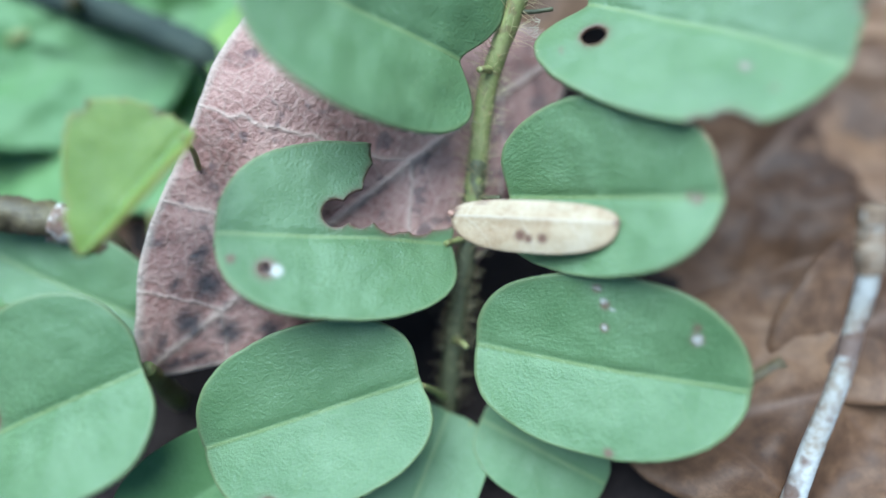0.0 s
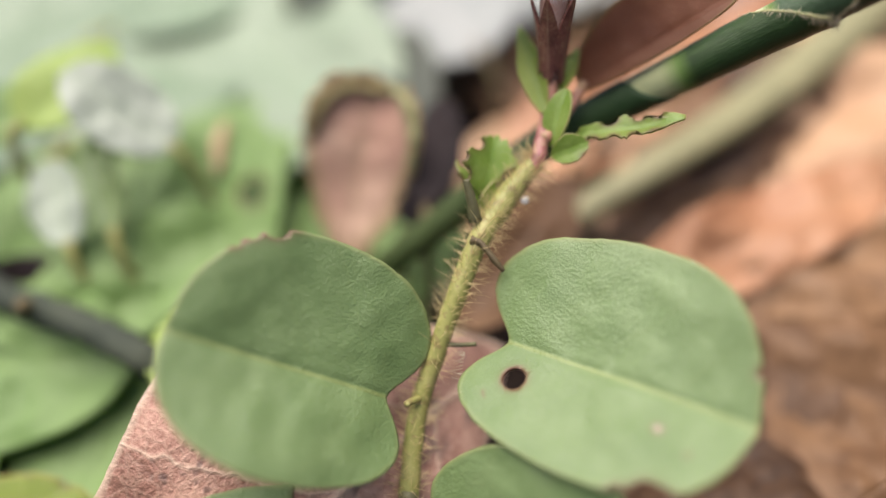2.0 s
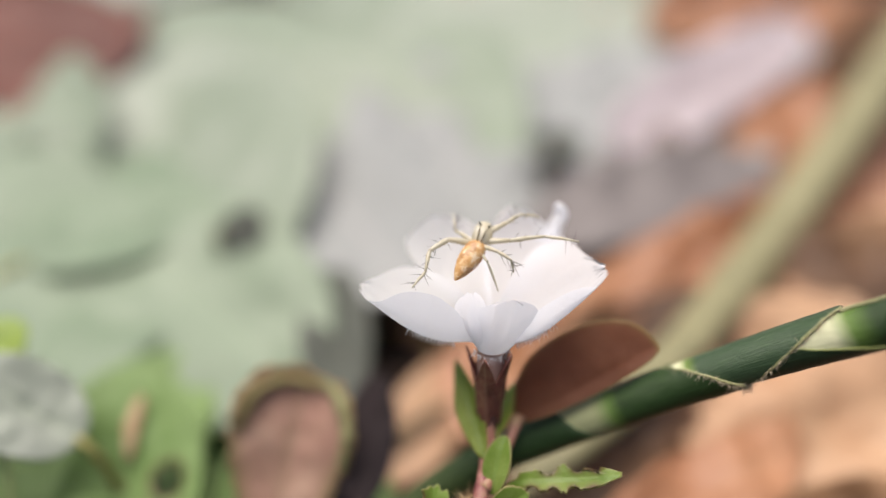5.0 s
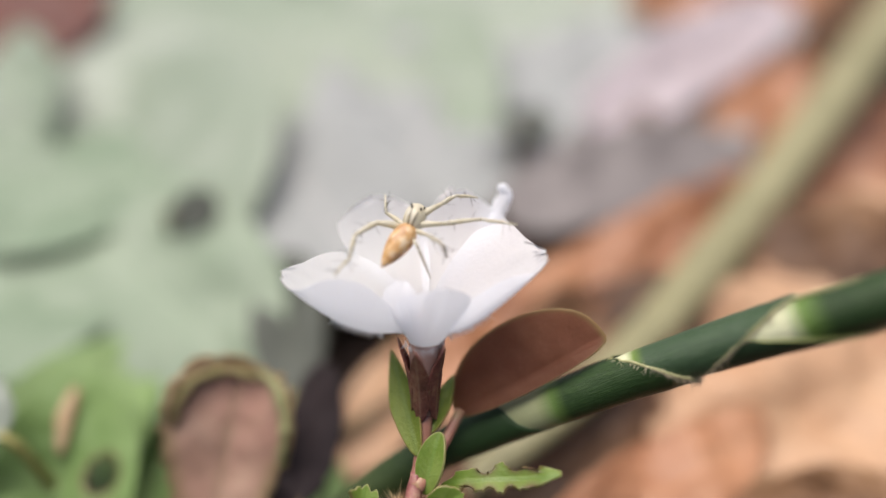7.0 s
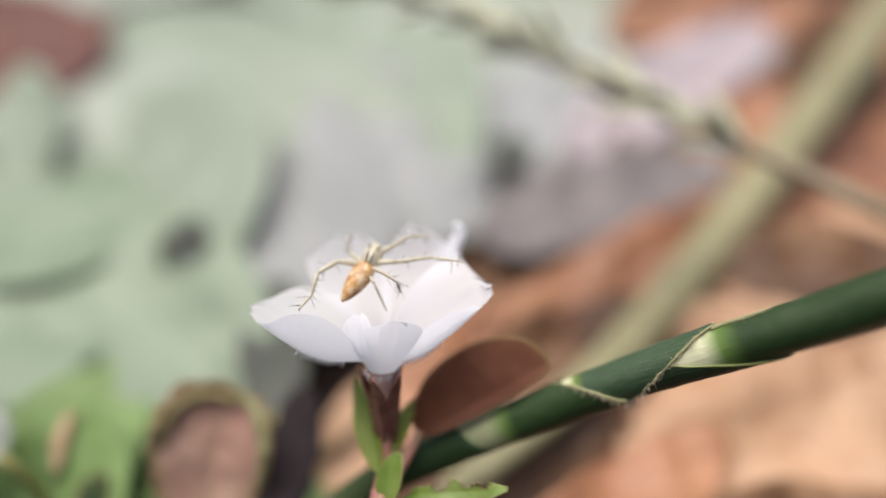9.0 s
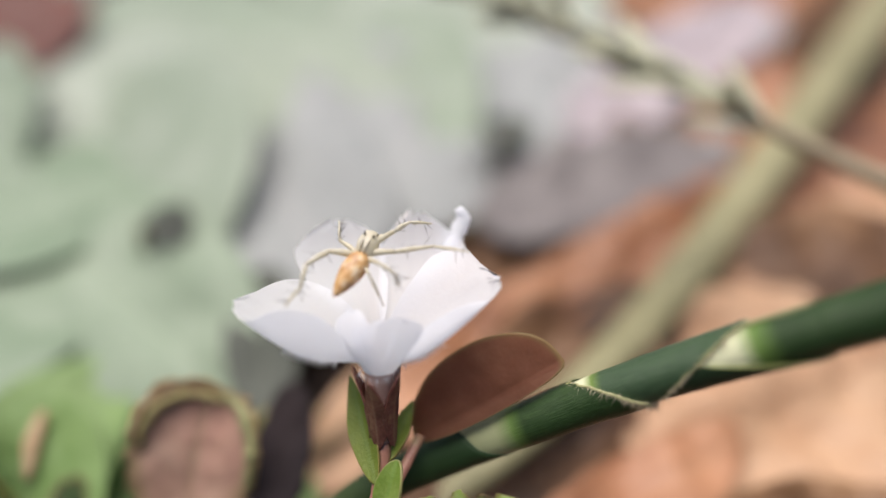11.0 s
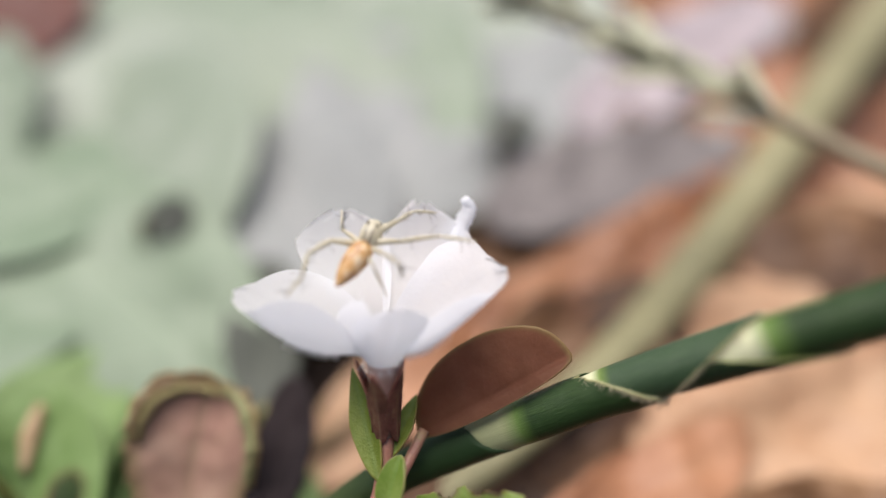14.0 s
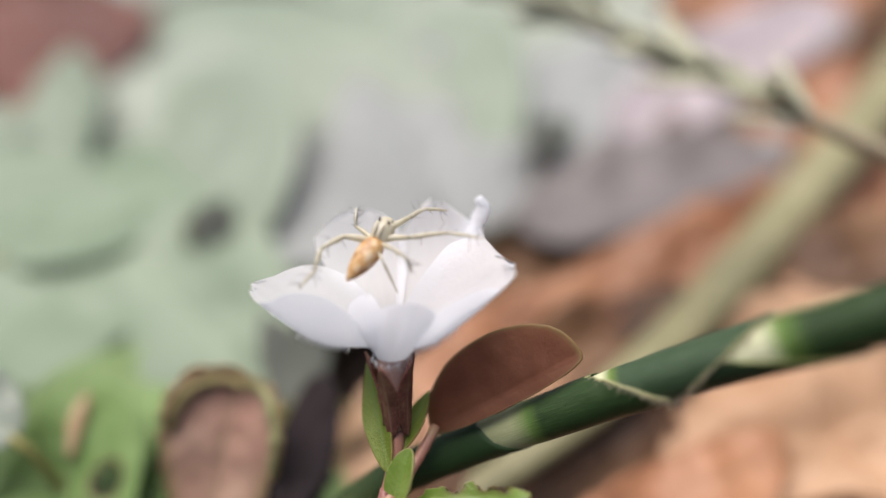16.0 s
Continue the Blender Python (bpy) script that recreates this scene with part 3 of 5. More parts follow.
# middle pair
g_leaf, m, h = leaf(herb, "leaf", (-11.3, -1.69, 7.95), (-0.888, -0.239, 0.392), (0.423, -0.094, 0.901), GREEN, "green leaf with a large bite out of one side",
                    front=6.3, back_=7.1, left=4.55, right=5.1, fold=11, bend=0.006, notch=0.1, notch_width=0.25, power=2.35, wave=0.4, seed=8,
                    bites=[(-3.2, -2.6, 2.15), (-1.0, -1.5, 1.0), (0.3, -1.25, 0.75), (-5.2, -3.4, 2.6), (-4.3, -1.5, 1.15), (-2.6, -1.3, 1.0), (-3.0, -4.6, 1.5), (3.85, 1.9, 0.3)], rings=44, sides=160,
                    spots=[(5.5, 1.4, 0.25), (3.8, 1.9, 0.6)], pits=[(3.3, 2.0, 0.34)])
stalk(g_leaf, (-5.0, 1.0, 4.1), (-6.1, -0.3, 5.5), 0.0)
e_leaf, m, h = leaf(herb, "leaf", (1.87, 1.28, 8.85), (0.883, -0.202, 0.424), (-0.468, -0.457, 0.756), GREEN, "rounded green leaf under a dry husk",
                    front=5.75, back_=6.3, left=4.95, right=4.0, fold=15, bend=0.006, notch=0.14, notch_width=0.3, power=2.2, tip=0.02, wave=0.3, seed=12, rings=30, sides=130,
                    spots=[(4.7, -0.05, 0.28), (4.3, 0.1, 0.16)], pits=[(4.6, 0.1, 0.1)])
stalk(e_leaf, (-4.8, 3.0, 5.3), (-3.3, 2.4, 6.4), 0.0, 0.15, OLD)
# lower pair and the foot
f_leaf, m, h = leaf(herb, "leaf", (2.71, -6.0, 3.7), (0.985, -0.12, 0.13), (-0.17, -0.47, 0.86), GREEN, "oval green leaf with small brown and white pits",
                    front=7.35, back_=7.3, left=4.95, right=4.3, fold=14, bend=0.006, notch=0.05, notch_width=0.3, power=2.25, wave=0.4, seed=15, rings=32, sides=130,
                    spots=[(-0.6, 4.2, 0.24), (-0.1, 3.4, 0.26), (0.0, 2.2, 0.24), (4.5, 2.3, 0.35), (1.0, -4.0, 0.25), (4.4, 2.9, 0.22)], pits=[(4.5, 2.3, 0.25), (-0.2, 3.6, 0.14), (0.3, 3.2, 0.1), (-0.6, 4.2, 0.12), (0.0, 2.2, 0.14)])
stalk(f_leaf, (-5.5, -4.2, 0.6), (-4.5, -5.1, 2.2), 0.2)
h_leaf, m, h = leaf(herb, "leaf", (-12.23, -10.0, 3.0), (-0.914, -0.404, -0.045), (0.108, -0.348, 0.931), GREEN, "broad green leaf with a small bite at the rim",
                    front=6.4, back_=6.9, left=4.75, right=4.75, fold=15, bend=0.006, notch=0.12, notch_width=0.3, power=2.3, wave=0.3, seed=18, rings=32, sides=130,
                    bites=[(3.6, 4.2, 0.85)])
stalk(h_leaf, (-5.8, -7.2, -1.6), (-6.7, -7.7, 2.6), 0.3)
i_leaf, m, h = leaf(herb, "leaf", (-6.3, -11.2, -1.6), (-0.25, -0.95, -0.1), (0.1, -0.3, 0.95), GREEN, "small green leaf low on the stem",
                    front=4.4, back_=3.6, left=3.4, right=3.6, fold=8, bend=0.01, notch=0.1, power=2.2, wave=0.3, seed=21)
stalk(i_leaf, (-5.9, -8.3, -3.2), (-6.0, -8.2, -1.8), 0.1)
low_leaf, m, h = leaf(herb, "leaf", (0.2, -9.6, -2.0), (0.9, -0.3, -0.2), (0, -0.25, 0.97), GREEN, "shaded leaf under the lower pair",
                      front=4.2, back_=4.4, left=2.9, right=2.9, fold=8, bend=0.01, notch=0.1, power=2.2, wave=0.3, seed=23)
stalk(low_leaf, (-5.9, -9.0, -3.9), (-4.0, -8.6, -1.6), 0.3)

# chewed bracts round the node
FRESH = surface("bract_leaf", [(0.3, (0.13, 0.22, 0.03)), (0.5, (0.2, 0.3, 0.05)), (0.7, (0.32, 0.42, 0.11))], 0.36, 0.6, 5.0, 0.08,
                0.4, (0.3, 0.46, 0.05), ((0.2, 0.34, 0.08), 0.4, 0.8, 0.08, 0.4, 0.0), True, rim=(0.45, 0.36, 0.18))

def bract(mid, x, n, label, material=None, **shape):
    return leaf(herb, "bract", mid, x, n, material or FRESH, label, thick=0.14, rings=22, sides=90, groove=0.05, **shape)


bract((-0.65, 19.2, 18.15), (0.17, 0.71, 0.69), (0.3, -0.7, 0.65), "chewed young green bract with a dry rim", front=1.75, back_=1.95, left=1.75, right=1.6, fold=24, bend=0.05, power=1.5, seed=31, teeth=0.22,
      bites=[(1.1, 1.05, 0.4), (0.2, 1.85, 0.35), (-0.8, 1.6, 0.45), (-0.6, -1.35, 0.6), (-1.3, -0.9, 0.5), (0.5, -1.9, 0.3)], ragged=0.14)
bract((-0.5, 18.0, 16.9), (0.5, 0.7, 0.5), (0.4, -0.7, 0.6), "small hooked green bract", front=1.05, back_=1.2, left=0.6, right=0.55, fold=28, bend=0.2, power=1.8, seed=33)
bract((-1.8, 18.1, 17.4), (-0.35, 0.55, 0.75), (0.75, -0.6, 0.3), "narrow torn bract with a dry tip", front=1.7, back_=1.5, left=0.35, right=0.4, fold=20, bend=0.08, power=1.8, seed=35,
      bites=[(0.7, 0.55, 0.35), (1.5, -0.3, 0.25)], ragged=0.15)
bract((3.9, 19.9, 18.75), (0.75, 0.1, 0.3), (-0.1, -0.75, 0.66), "pale green curled bract", front=1.0, back_=1.25, left=0.9, right=0.7, fold=22, bend=0.14, power=1.7, seed=37, teeth=0.1, bites=[(0.7, -0.8, 0.35)])
bract((6.6, 20.7, 19.6), (0.96, -0.12, 0.26), (0.05, -0.5, 0.86), "long chewed bract with a ragged edge", front=3.2, back_=2.9, left=0.72, right=0.6, fold=20, bend=0.03, power=1.8, seed=39, wave=1.4, teeth=0.25,
      bites=[(-0.6, 0.8, 0.5), (1.0, 0.75, 0.38), (-1.6, -0.65, 0.4), (-0.4, -0.7, 0.35), (0.7, -0.65, 0.3), (2.0, 0.62, 0.3), (1.8, -0.6, 0.25)], ragged=0.3)
bract((3.1, 21.5, 20.0), (0.25, 0.65, 0.72), (-0.45, -0.75, 0.5), "green bract beside the flower stalk", front=1.6, back_=1.8, left=0.75, right=0.8, fold=30, bend=0.06, power=1.8, seed=41)
part("side_shoot", tube([(-1.4, 16.2, 16.6), (-1.6, 16.7, 17.6), (-1.8, 17.1, 18.3), (-1.9, 17.3, 18.7)], [0.38, 0.3, 0.24, 0.16], 14, 10, 0.3, 4), OLD, herb, "short broken side shoot with a dry tip")
part("withered_stalk", tube([(-1.6, 15.1, 16.2), (-1.0, 14.9, 16.1), (-0.3, 14.3, 15.5), (0.25, 13.9, 15.0)], [0.26, 0.16, 0.2, 0.12], 16, 8, 0.35, 4), UMBER, herb, "withered brown leaf stalk")
part("dew_speck", tube([(1.3, 17.85, 16.7), (1.42, 17.75, 16.82)], [0.24, 0.22], 6, 10), WHITE, herb, "tiny white egg on the stem")

# flower stalk, calyx and corolla
part("node", tube([(1.5, 18.9, 17.7), (2.0, 19.7, 18.2), (2.2, 20.6, 18.7), (2.3, 21.4, 19.2)], [0.36, 0.48, 0.42, 0.34], 14, 12, 0.25, 5), ROSE, herb, "rosy swollen joint")
part("flower_stalk", tube([(1.9, 19.4, 18.0), (2.2, 20.6, 18.7), (2.6, 22.7, 19.6), (2.75, 24.2, 20.7)], [0.42, 0.36, 0.38, 0.5], 20, 12, 0.1, 6), PETIOLE, herb, "pinkish flower stalk")
flower = part("flower_tube", tube([(2.75, 24.2, 20.5), (2.75, 24.6, 22.2), (2.7, 24.9, 24.2), (2.7, 25.2, 25.6)], [0.5, 0.74, 0.76, 0.78], 20, 16), PALE, herb, "pinkish white tube of the flower")


def sepal(a, b, n, width, material, label, bend=0.03):
    a, b = Vector(a), Vector(b)
    l = (b - a).length / 2
    ob, _, _ = leaf(flower, "sepal", (a + b) / 2, b - a, n, material, label, thick=0.12, rings=16, sides=60, groove=0.02, front=l, back_=l, left=width, right=width, fold=26, bend=bend, power=1.6, front_power=1.2, seed=int(width * 50))
    return ob


AX = Vector((-0.04, 0.12, 1.0)).normalized()
axis_low = Vector((0.0, 0.18, 0.98)).normalized()
side_a = axis_low.orthogonal().normalized()
for k in range(5):
    a = 1.1 + 2 * math.pi * k / 5
    out = side_a * math.cos(a) + axis_low.cross(side_a) * math.sin(a)
    sepal(Vector((2.75, 24.2, 20.5)) + out * 0.45, Vector((2.7, 25.2, 25.7)) + out * 1.1, -out, 0.62, CALYX, "dark red pointed sepal")
sepal((2.4, 21.9, 19.7), (0.75, 27.2, 22.7), (-0.2, -0.7, 0.6), 0.8, LIME, "green outer sepal", 0.0)
sepal((2.9, 23.2, 20.0), (4.4, 26.2, 21.6), (-0.3, -0.6, 0.6), 0.6, LIME, "green outer sepal", 0.0)

THROAT_OUT = Vector((0.0, 0.7, -0.35))


def petal(foot, waist, rim, seed=0, round_from=0.5, crease=0.12, label="white petal"):
    """One lobe of the funnel: a smooth patch through three cross lines of three points, narrowing to a rounded rim."""
    nu, nv = 30, 26

    def through_three(a, b, c, v):
        return [a[k] * v * (v - 1) / 2 + b[k] * (1 - v * v) + c[k] * v * (v + 1) / 2 for k in range(3)]

    verts, faces = [], []
    for i in range(nu + 1):
        s = i / nu
        w = max(0.06, 1 - max(0.0, (s - round_from) / (1.003 - round_from)) ** 2.6) ** 0.5
        for j in range(nv + 1):
            v = (2 * j / nv - 1)
            e = (s * (1 + (0.05 * noise.noise(Vector((v * 2.5, seed, 2.0))) + 0.025 * noise.noise(Vector((v * 9.0, seed, 5.0)))) * s ** 3))
            v *= w * (1 + 0.04 * noise.noise(Vector((s * 5.0, v, seed * 2.0))) * s)
            a, b, c = (through_three(*row, v) for row in (foot, waist, rim))
            p = [a[k] * (1 - e) * (1 - 2 * e) + b[k] * 4 * e * (1 - e) + c[k] * e * (2 * e - 1) for k in range(3)]
            p = Vector(p) + AX * s * (0.16 * noise.noise(Vector((s * 2.4 + seed, v * 1.6, seed * 0.7))) + 0.09 * noise.noise(Vector((s * 3 + seed, v * 6, 1.0))))
            p += THROAT_OUT * crease * s * (1 - s ** 4) * math.exp(-((v - 0.08) / 0.16) ** 2) + AX * 0.05 * math.sin(v * 21 + seed) * s * (1 - s)
            verts.append(tuple(p * MM))
    for i in range(nu):
        for j in range(nv):
            k = i * (nv + 1) + j
            faces.append((k, k + 1, k + nv + 2, k + nv + 1))
    ob = part("petal", (verts, [], faces), WHITE, flower, label)
    return ob, verts


petal([(2.2, 26.6, 26.0), (2.5, 26.9, 26.0), (2.8, 26.9, 26.0)], [(-1.5, 29.9, 27.6), (0.6, 30.5, 26.7), (3.0, 30.5, 26.7)], [(-2.3, 32.2, 29.0), (0.1, 33.5, 29.2), (2.5, 33.1, 28.9)], 4, 0.8)
petal([(2.8, 26.9, 26.0), (3.0, 26.9, 26.0), (3.3, 26.6, 26.0)], [(2.5, 30.5, 26.7), (4.9, 30.5, 26.7), (7.1, 30.0, 27.9)], [(2.6, 33.1, 28.9), (4.9, 33.4, 29.7), (7.1, 32.2, 29.2)], 5, 0.72)
left_petal, lv = petal([(2.0, 24.7, 26.1), (1.8, 25.3, 26.2), (2.4, 26.7, 26.2)], [(-0.5, 25.6, 29.0), (-1.3, 25.1, 26.7), (-0.4, 29.1, 27.8)], [(-3.9, 25.7, 28.3), (-4.6, 26.7, 28.6), (-3.9, 28.6, 28.7)], 2, 0.7)
right_petal, rv = petal([(3.2, 24.7, 26.1), (3.3, 25.3, 26.2), (2.8, 26.7, 26.2)], [(5.8, 25.5, 28.6), (5.4, 25.1, 27.1), (5.5, 29.9, 29.0)], [(8.5, 26.4, 29.0), (9.1, 27.1, 29.5), (8.4, 29.2, 29.9)], 3, 0.8)
petal([(2.0, 24.8, 25.7), (2.3, 24.6, 25.8), (2.7, 24.6, 25.7)], [(0.9, 25.3, 27.5), (1.6, 24.8, 27.4), (2.5, 24.8, 27.6)], [(0.5, 26.2, 28.3), (1.5, 26.0, 28.8), (2.4, 25.8, 28.8)], 6, 0.6, 0.1, "folded white edge of a petal")
petal([(2.0, 24.7, 25.7), (2.7, 24.3, 25.8), (3.5, 24.6, 25.7)], [(1.5, 25.0, 27.2), (3.1, 24.5, 27.5), (4.8, 24.9, 27.4)], [(1.4, 25.6, 28.3), (3.4, 25.2, 28.9), (5.3, 25.6, 28.6)], 1, 0.72, 0.2)
part("petal", tube([(6.6, 31.9, 27.8), (7.1, 32.5, 28.9), (7.5, 32.9, 29.7), (7.2, 33.0, 30.25)], [0.75, 0.55, 0.5, 0.32], 16, 12, 0.3, 2, 0.7), WHITE, flower, "rolled tip of a back petal")


def petal_hairs(verts, low, high, row_pick, seed):
    rnd = random.Random(seed)
    roots = []
    for k in range(150):
        i = rnd.randint(low, high)
        p = Vector(verts[i * 27 + row_pick + rnd.randint(0, 5)]) / MM
        roots.append((p, Vector((rnd.uniform(-0.3, 0.1), -0.5, -0.8))))
    return hairs(roots, 0.38, 0.013, seed)


part("petal_hairs", petal_hairs(lv, 6, 18, 8, 4), WHITE, left_petal)
part("petal_hairs", petal_hairs(rv, 7, 18, 8, 5), WHITE, right_petal)
rnd = random.Random(8)
roots = [(Vector((2.7 + 0.95 * math.sin(a), 25.1 - 0.9 * math.cos(a), 25.7)), (math.sin(a) * 0.3, -0.5, -0.8)) for a in [rnd.uniform(-1.5, 1.5) for _ in range(60)]]
part("tube_hairs", hairs(roots, 0.5, 0.014, 6), WHITE, flower)

# the reddish leaf behind the flower
red_leaf, m, h = leaf(herb, "leaf", (8.5, 25.3, 22.3), (0.838, 0.125, 0.53), (-0.3, -0.66, 0.69), MAROON, "smooth reddish brown folded leaf",
                      front=5.0, back_=4.9, left=3.35, right=0.75, fold=5, bend=0.012, power=1.9, front_power=2.3, notch=0.0, seed=44, wave=0.35, groove=0.05, rings=30, sides=120)
stalk(red_leaf, (2.3, 20.6, 18.9), (4.8, 25.0, 19.9), -0.4, 0.34, PETIOLE)

# ---- the spider on the flower ----
spider = thing("spider", "pale yellow lynx spider with spiny legs on a white petal", "spider", "", (1.5, 28.0, 29.6))


def ovoid(a, b, width, tall, sides=20, rings=18, blunt=1.0, up=(0, -0.45, 0.9), pointed=False):
    a, b = Vector(a), Vector(b)
    d = (b - a).normalized()
    s = d.cross(Vector(up)).normalized()
    u = s.cross(d)
    l = (b - a).length
    verts, faces = [], []
    for i in range(rings + 1):
        f = i / rings
        r = math.sqrt(max(0.0, 1 - (2 * f - 1) ** 2)) * (0.72 + 0.5 * f * blunt)
        if pointed:
            r = 1.95 * f ** 0.8 * (1 - f) ** 0.42
        for j in range(sides):
            q = 2 * math.pi * j / sides
            verts.append(tuple((a + d * l * f + s * width * r * math.cos(q) + u * tall * r * math.sin(q)) * MM))
    for i in range(rings):
        for j in range(sides):
            k, n = i * sides + j, i * sides + (j + 1) % sides
            faces.append((k, n, n + sides, k + sides))
    return verts, [], faces


TAIL, WAIST, FACE = Vector((0.70, 26.45, 29.5)), Vector((2.0, 28.25, 30.5)), Vector((2.5, 29.6, 31.0))
part("abdomen", ovoid(TAIL - (WAIST - TAIL) * 0.06, WAIST + (WAIST - TAIL) * 0.1, 0.72, 0.64, 24, 24, 0.0, pointed=True), AMBER, spider, "amber tapering abdomen with pale marks")
front_body = part("head", ovoid(WAIST - (FACE - WAIST) * 0.12, FACE + (FACE - WAIST) * 0.08, 0.74, 0.64, 20, 18, 0.25), CREAM, spider, "cream head with two dark stripes")
fwd = (FACE - WAIST).normalized()
sid = fwd.cross(Vector((0, -0.45, 0.9))).normalized()
upw = sid.cross(fwd)
for k in (-1, 1):
    c = FACE - fwd * 0.48 + sid * 0.25 * k + upw * 0.5
    part("eye", ovoid(c - upw * 0.1, c + upw * 0.1, 0.1, 0.1, 12, 8, 0.0, (1, 0, 0)), DARK, front_body, "black eye")
    c = FACE - fwd * 0.25 + sid * 0.36 * k + upw * 0.34
    part("eye", ovoid(c - upw * 0.06, c + upw * 0.07, 0.07, 0.07, 10, 6, 0.0, (1, 0, 0)), DARK, front_body, "black eye")
    stripe = [WAIST + fwd * f + sid * (0.12 + 0.1 * f) * k + upw * hgt for f, hgt in ((-0.05, 0.4), (0.25, 0.53), (0.5, 0.58), (0.8, 0.57))]
    part("stripe", tube([tuple(q) for q in stripe], [0.03, 0.045, 0.04, 0.02], 14, 6), UMBER, front_body, "brown stripe")
    palp = [FACE - fwd * 0.15 + sid * 0.25 * k - upw * 0.2, FACE + fwd * 0.15 + sid * 0.4 * k - upw * 0.2, FACE + fwd * 0.2 + sid * 0.4 * k - upw * 0.6]
    part("feeler", tube([tuple(q) for q in palp], [0.1, 0.09, 0.06], 10, 8), CREAM, spider)


def spider_leg(points, thick=0.13, seed=0, spines=7):
    n = len(points)
    radii = [thick * (1.15 - 0.85 * i / (n - 1)) for i in range(n)]
    pieces = []
    for i in range(n - 1):
        a, b = Vector(points[i]), Vector(points[i + 1])
        mid = a.lerp(b, 0.5) + Vector((0, 0, 0.03))
        pieces.append(tube([tuple(a), tuple(a.lerp(b, 0.25)), tuple(mid), tuple(b)], [radii[i] * 0.8, radii[i] * 1.05, radii[i] * 0.95, radii[i + 1] * 0.85], 10, 8))
    ob = part("leg", join_meshes(pieces), CREAM, spider, "long pale leg with dark spines")
    rnd = random.Random(seed)
    roots = []
    for i in range(1 if n > 3 else 0, n - 1):
        a, b = Vector(points[i]), Vector(points[i + 1])
        d = (b - a).normalized()
        s = d.orthogonal().normalized()
        for _ in range(spines):
            w = rnd.uniform(0, 6.283)
            o = s * math.cos(w) + d.cross(s) * math.sin(w)
            roots.append((a.lerp(b, rnd.uniform(0.05, 0.9)) + o * 0.06, o + 0.5 * d))
    if roots:
        part("spines", hairs(roots, 0.75, 0.017, seed, 0.0), DARK, ob)
    knots = [ovoid(Vector(p) - Vector((0, 0, 0.07)), Vector(p) + Vector((0, 0, 0.07)), radii[i + 1] * 1.0, radii[i + 1] * 1.0, 8, 6, 0.0, (1, 0, 0)) for i, p in enumerate(points[1:-1])]
    part("joint", join_meshes(knots), UMBER, ob)


spider_leg([(1.69, 28.6, 30.5), (0.75, 29.43, 30.68), (0.70, 29.5, 30.75), (0.62, 30.52, 31.2)], 0.12, 1)
spider_leg([(1.48, 28.53, 30.45), (0.28, 28.29, 30.85), (-0.75, 27.44, 30.66), (-0.96, 26.44, 29.99), (-1.65, 25.66, 29.5)], 0.17, 2)
spider_leg([(2.2, 28.9, 30.6), (3.7, 29.36, 31.34), (4.43, 29.77, 31.57), (5.6, 30.03, 31.28)], 0.16, 3)
spider_leg([(2.15, 28.6, 30.46), (3.71, 28.22, 30.82), (5.7, 28.33, 31.03), (7.51, 27.8, 31.04)], 0.16, 4)
spider_leg([(2.1, 28.3, 30.4), (3.01, 27.36, 30.67), (3.73, 26.91, 30.42), (3.9, 26.83, 29.65)], 0.13, 5)
spider_leg([(1.9, 28.15, 30.3), (2.44, 27.04, 30.22), (3.09, 26.6, 28.5)], 0.1, 6, 0)
spider_leg([(1.5, 28.4, 30.3), (1.2, 28.6, 29.6), (1.15, 28.9, 28.5)], 0.1, 7, 0)
spider_leg([(1.6, 28.1, 30.2), (1.35, 28.2, 29.5), (0.95, 28.0, 28.7)], 0.1, 8, 0)

# ---- dry husk on the leaf, dead leaf, twig ----
husk = thing("dry_husk", "dry straw-coloured seed husk lying on a green leaf", "husk", "", (-1.3, -0.3, 8.0))
leaf(husk, "shell", (-1.36, -0.3, 8.9), (0.995, -0.031, 0.095), (-0.1, -0.445, 0.89), STRAW, "", thick=0.3, front=4.2, back_=4.25, left=0.95, right=1.75, fold=3, bend=0.008, cup=-0.12, power=2.6, seed=50,
     spots=[(-0.6, -0.85, 0.3), (-0.2, -1.0, 0.22), (0.5, -0.95, 0.25), (4.1, 0.0, 0.2), (-4.1, 0.2, 0.22), (-2.6, 0.8, 0.2)], rings=30, sides=100, groove=-0.06)
part("husk_tip", tube([(-5.5, -0.1, 8.4), (-5.75, 0.0, 8.5)], [0.2, 0.12], 6, 8), PETIOLE, husk, "reddish tip")

dead = thing("dead_leaf", "pinkish brown dead leaf with pale veins and black spots", "dead leaf", "", (-14.0, -2.0, 2.0))
leaf(dead, "blade", (-9.15, 2.6, 8.0), (-0.743, -0.596, -0.305), (0.1, -0.55, 0.83), BROWN, "", thick=0.25, front=19.4, back_=14, left=7.2, right=12.5, fold=2, bend=0.0, power=1.24, wave=0.8, seed=61, rings=44, sides=160,
     groove=-0.1, spots=[(14.9, -0.6, 0.9), (13.4, 1.2, 0.8), (12.4, -1.6, 0.85), (15.8, 1.4, 0.55), (16.8, -0.9, 0.45), (11.4, 2.6, 0.6), (11.8, -3.2, 0.5), (17.4, 0.6, 0.4), (9.6, 3.6, 0.4), (13.9, -2.6, 0.4), (10.2, -1.0, 0.5), (12.6, 3.4, 0.4)],
     curl=[(8.0, 0.0, -1.0, 0.0, -0.019), (0.0, -7.0, 0.0, -1.0, -0.03), (0.0, 2.0, 0.0, 1.0, -0.1)], ragged=0.03)
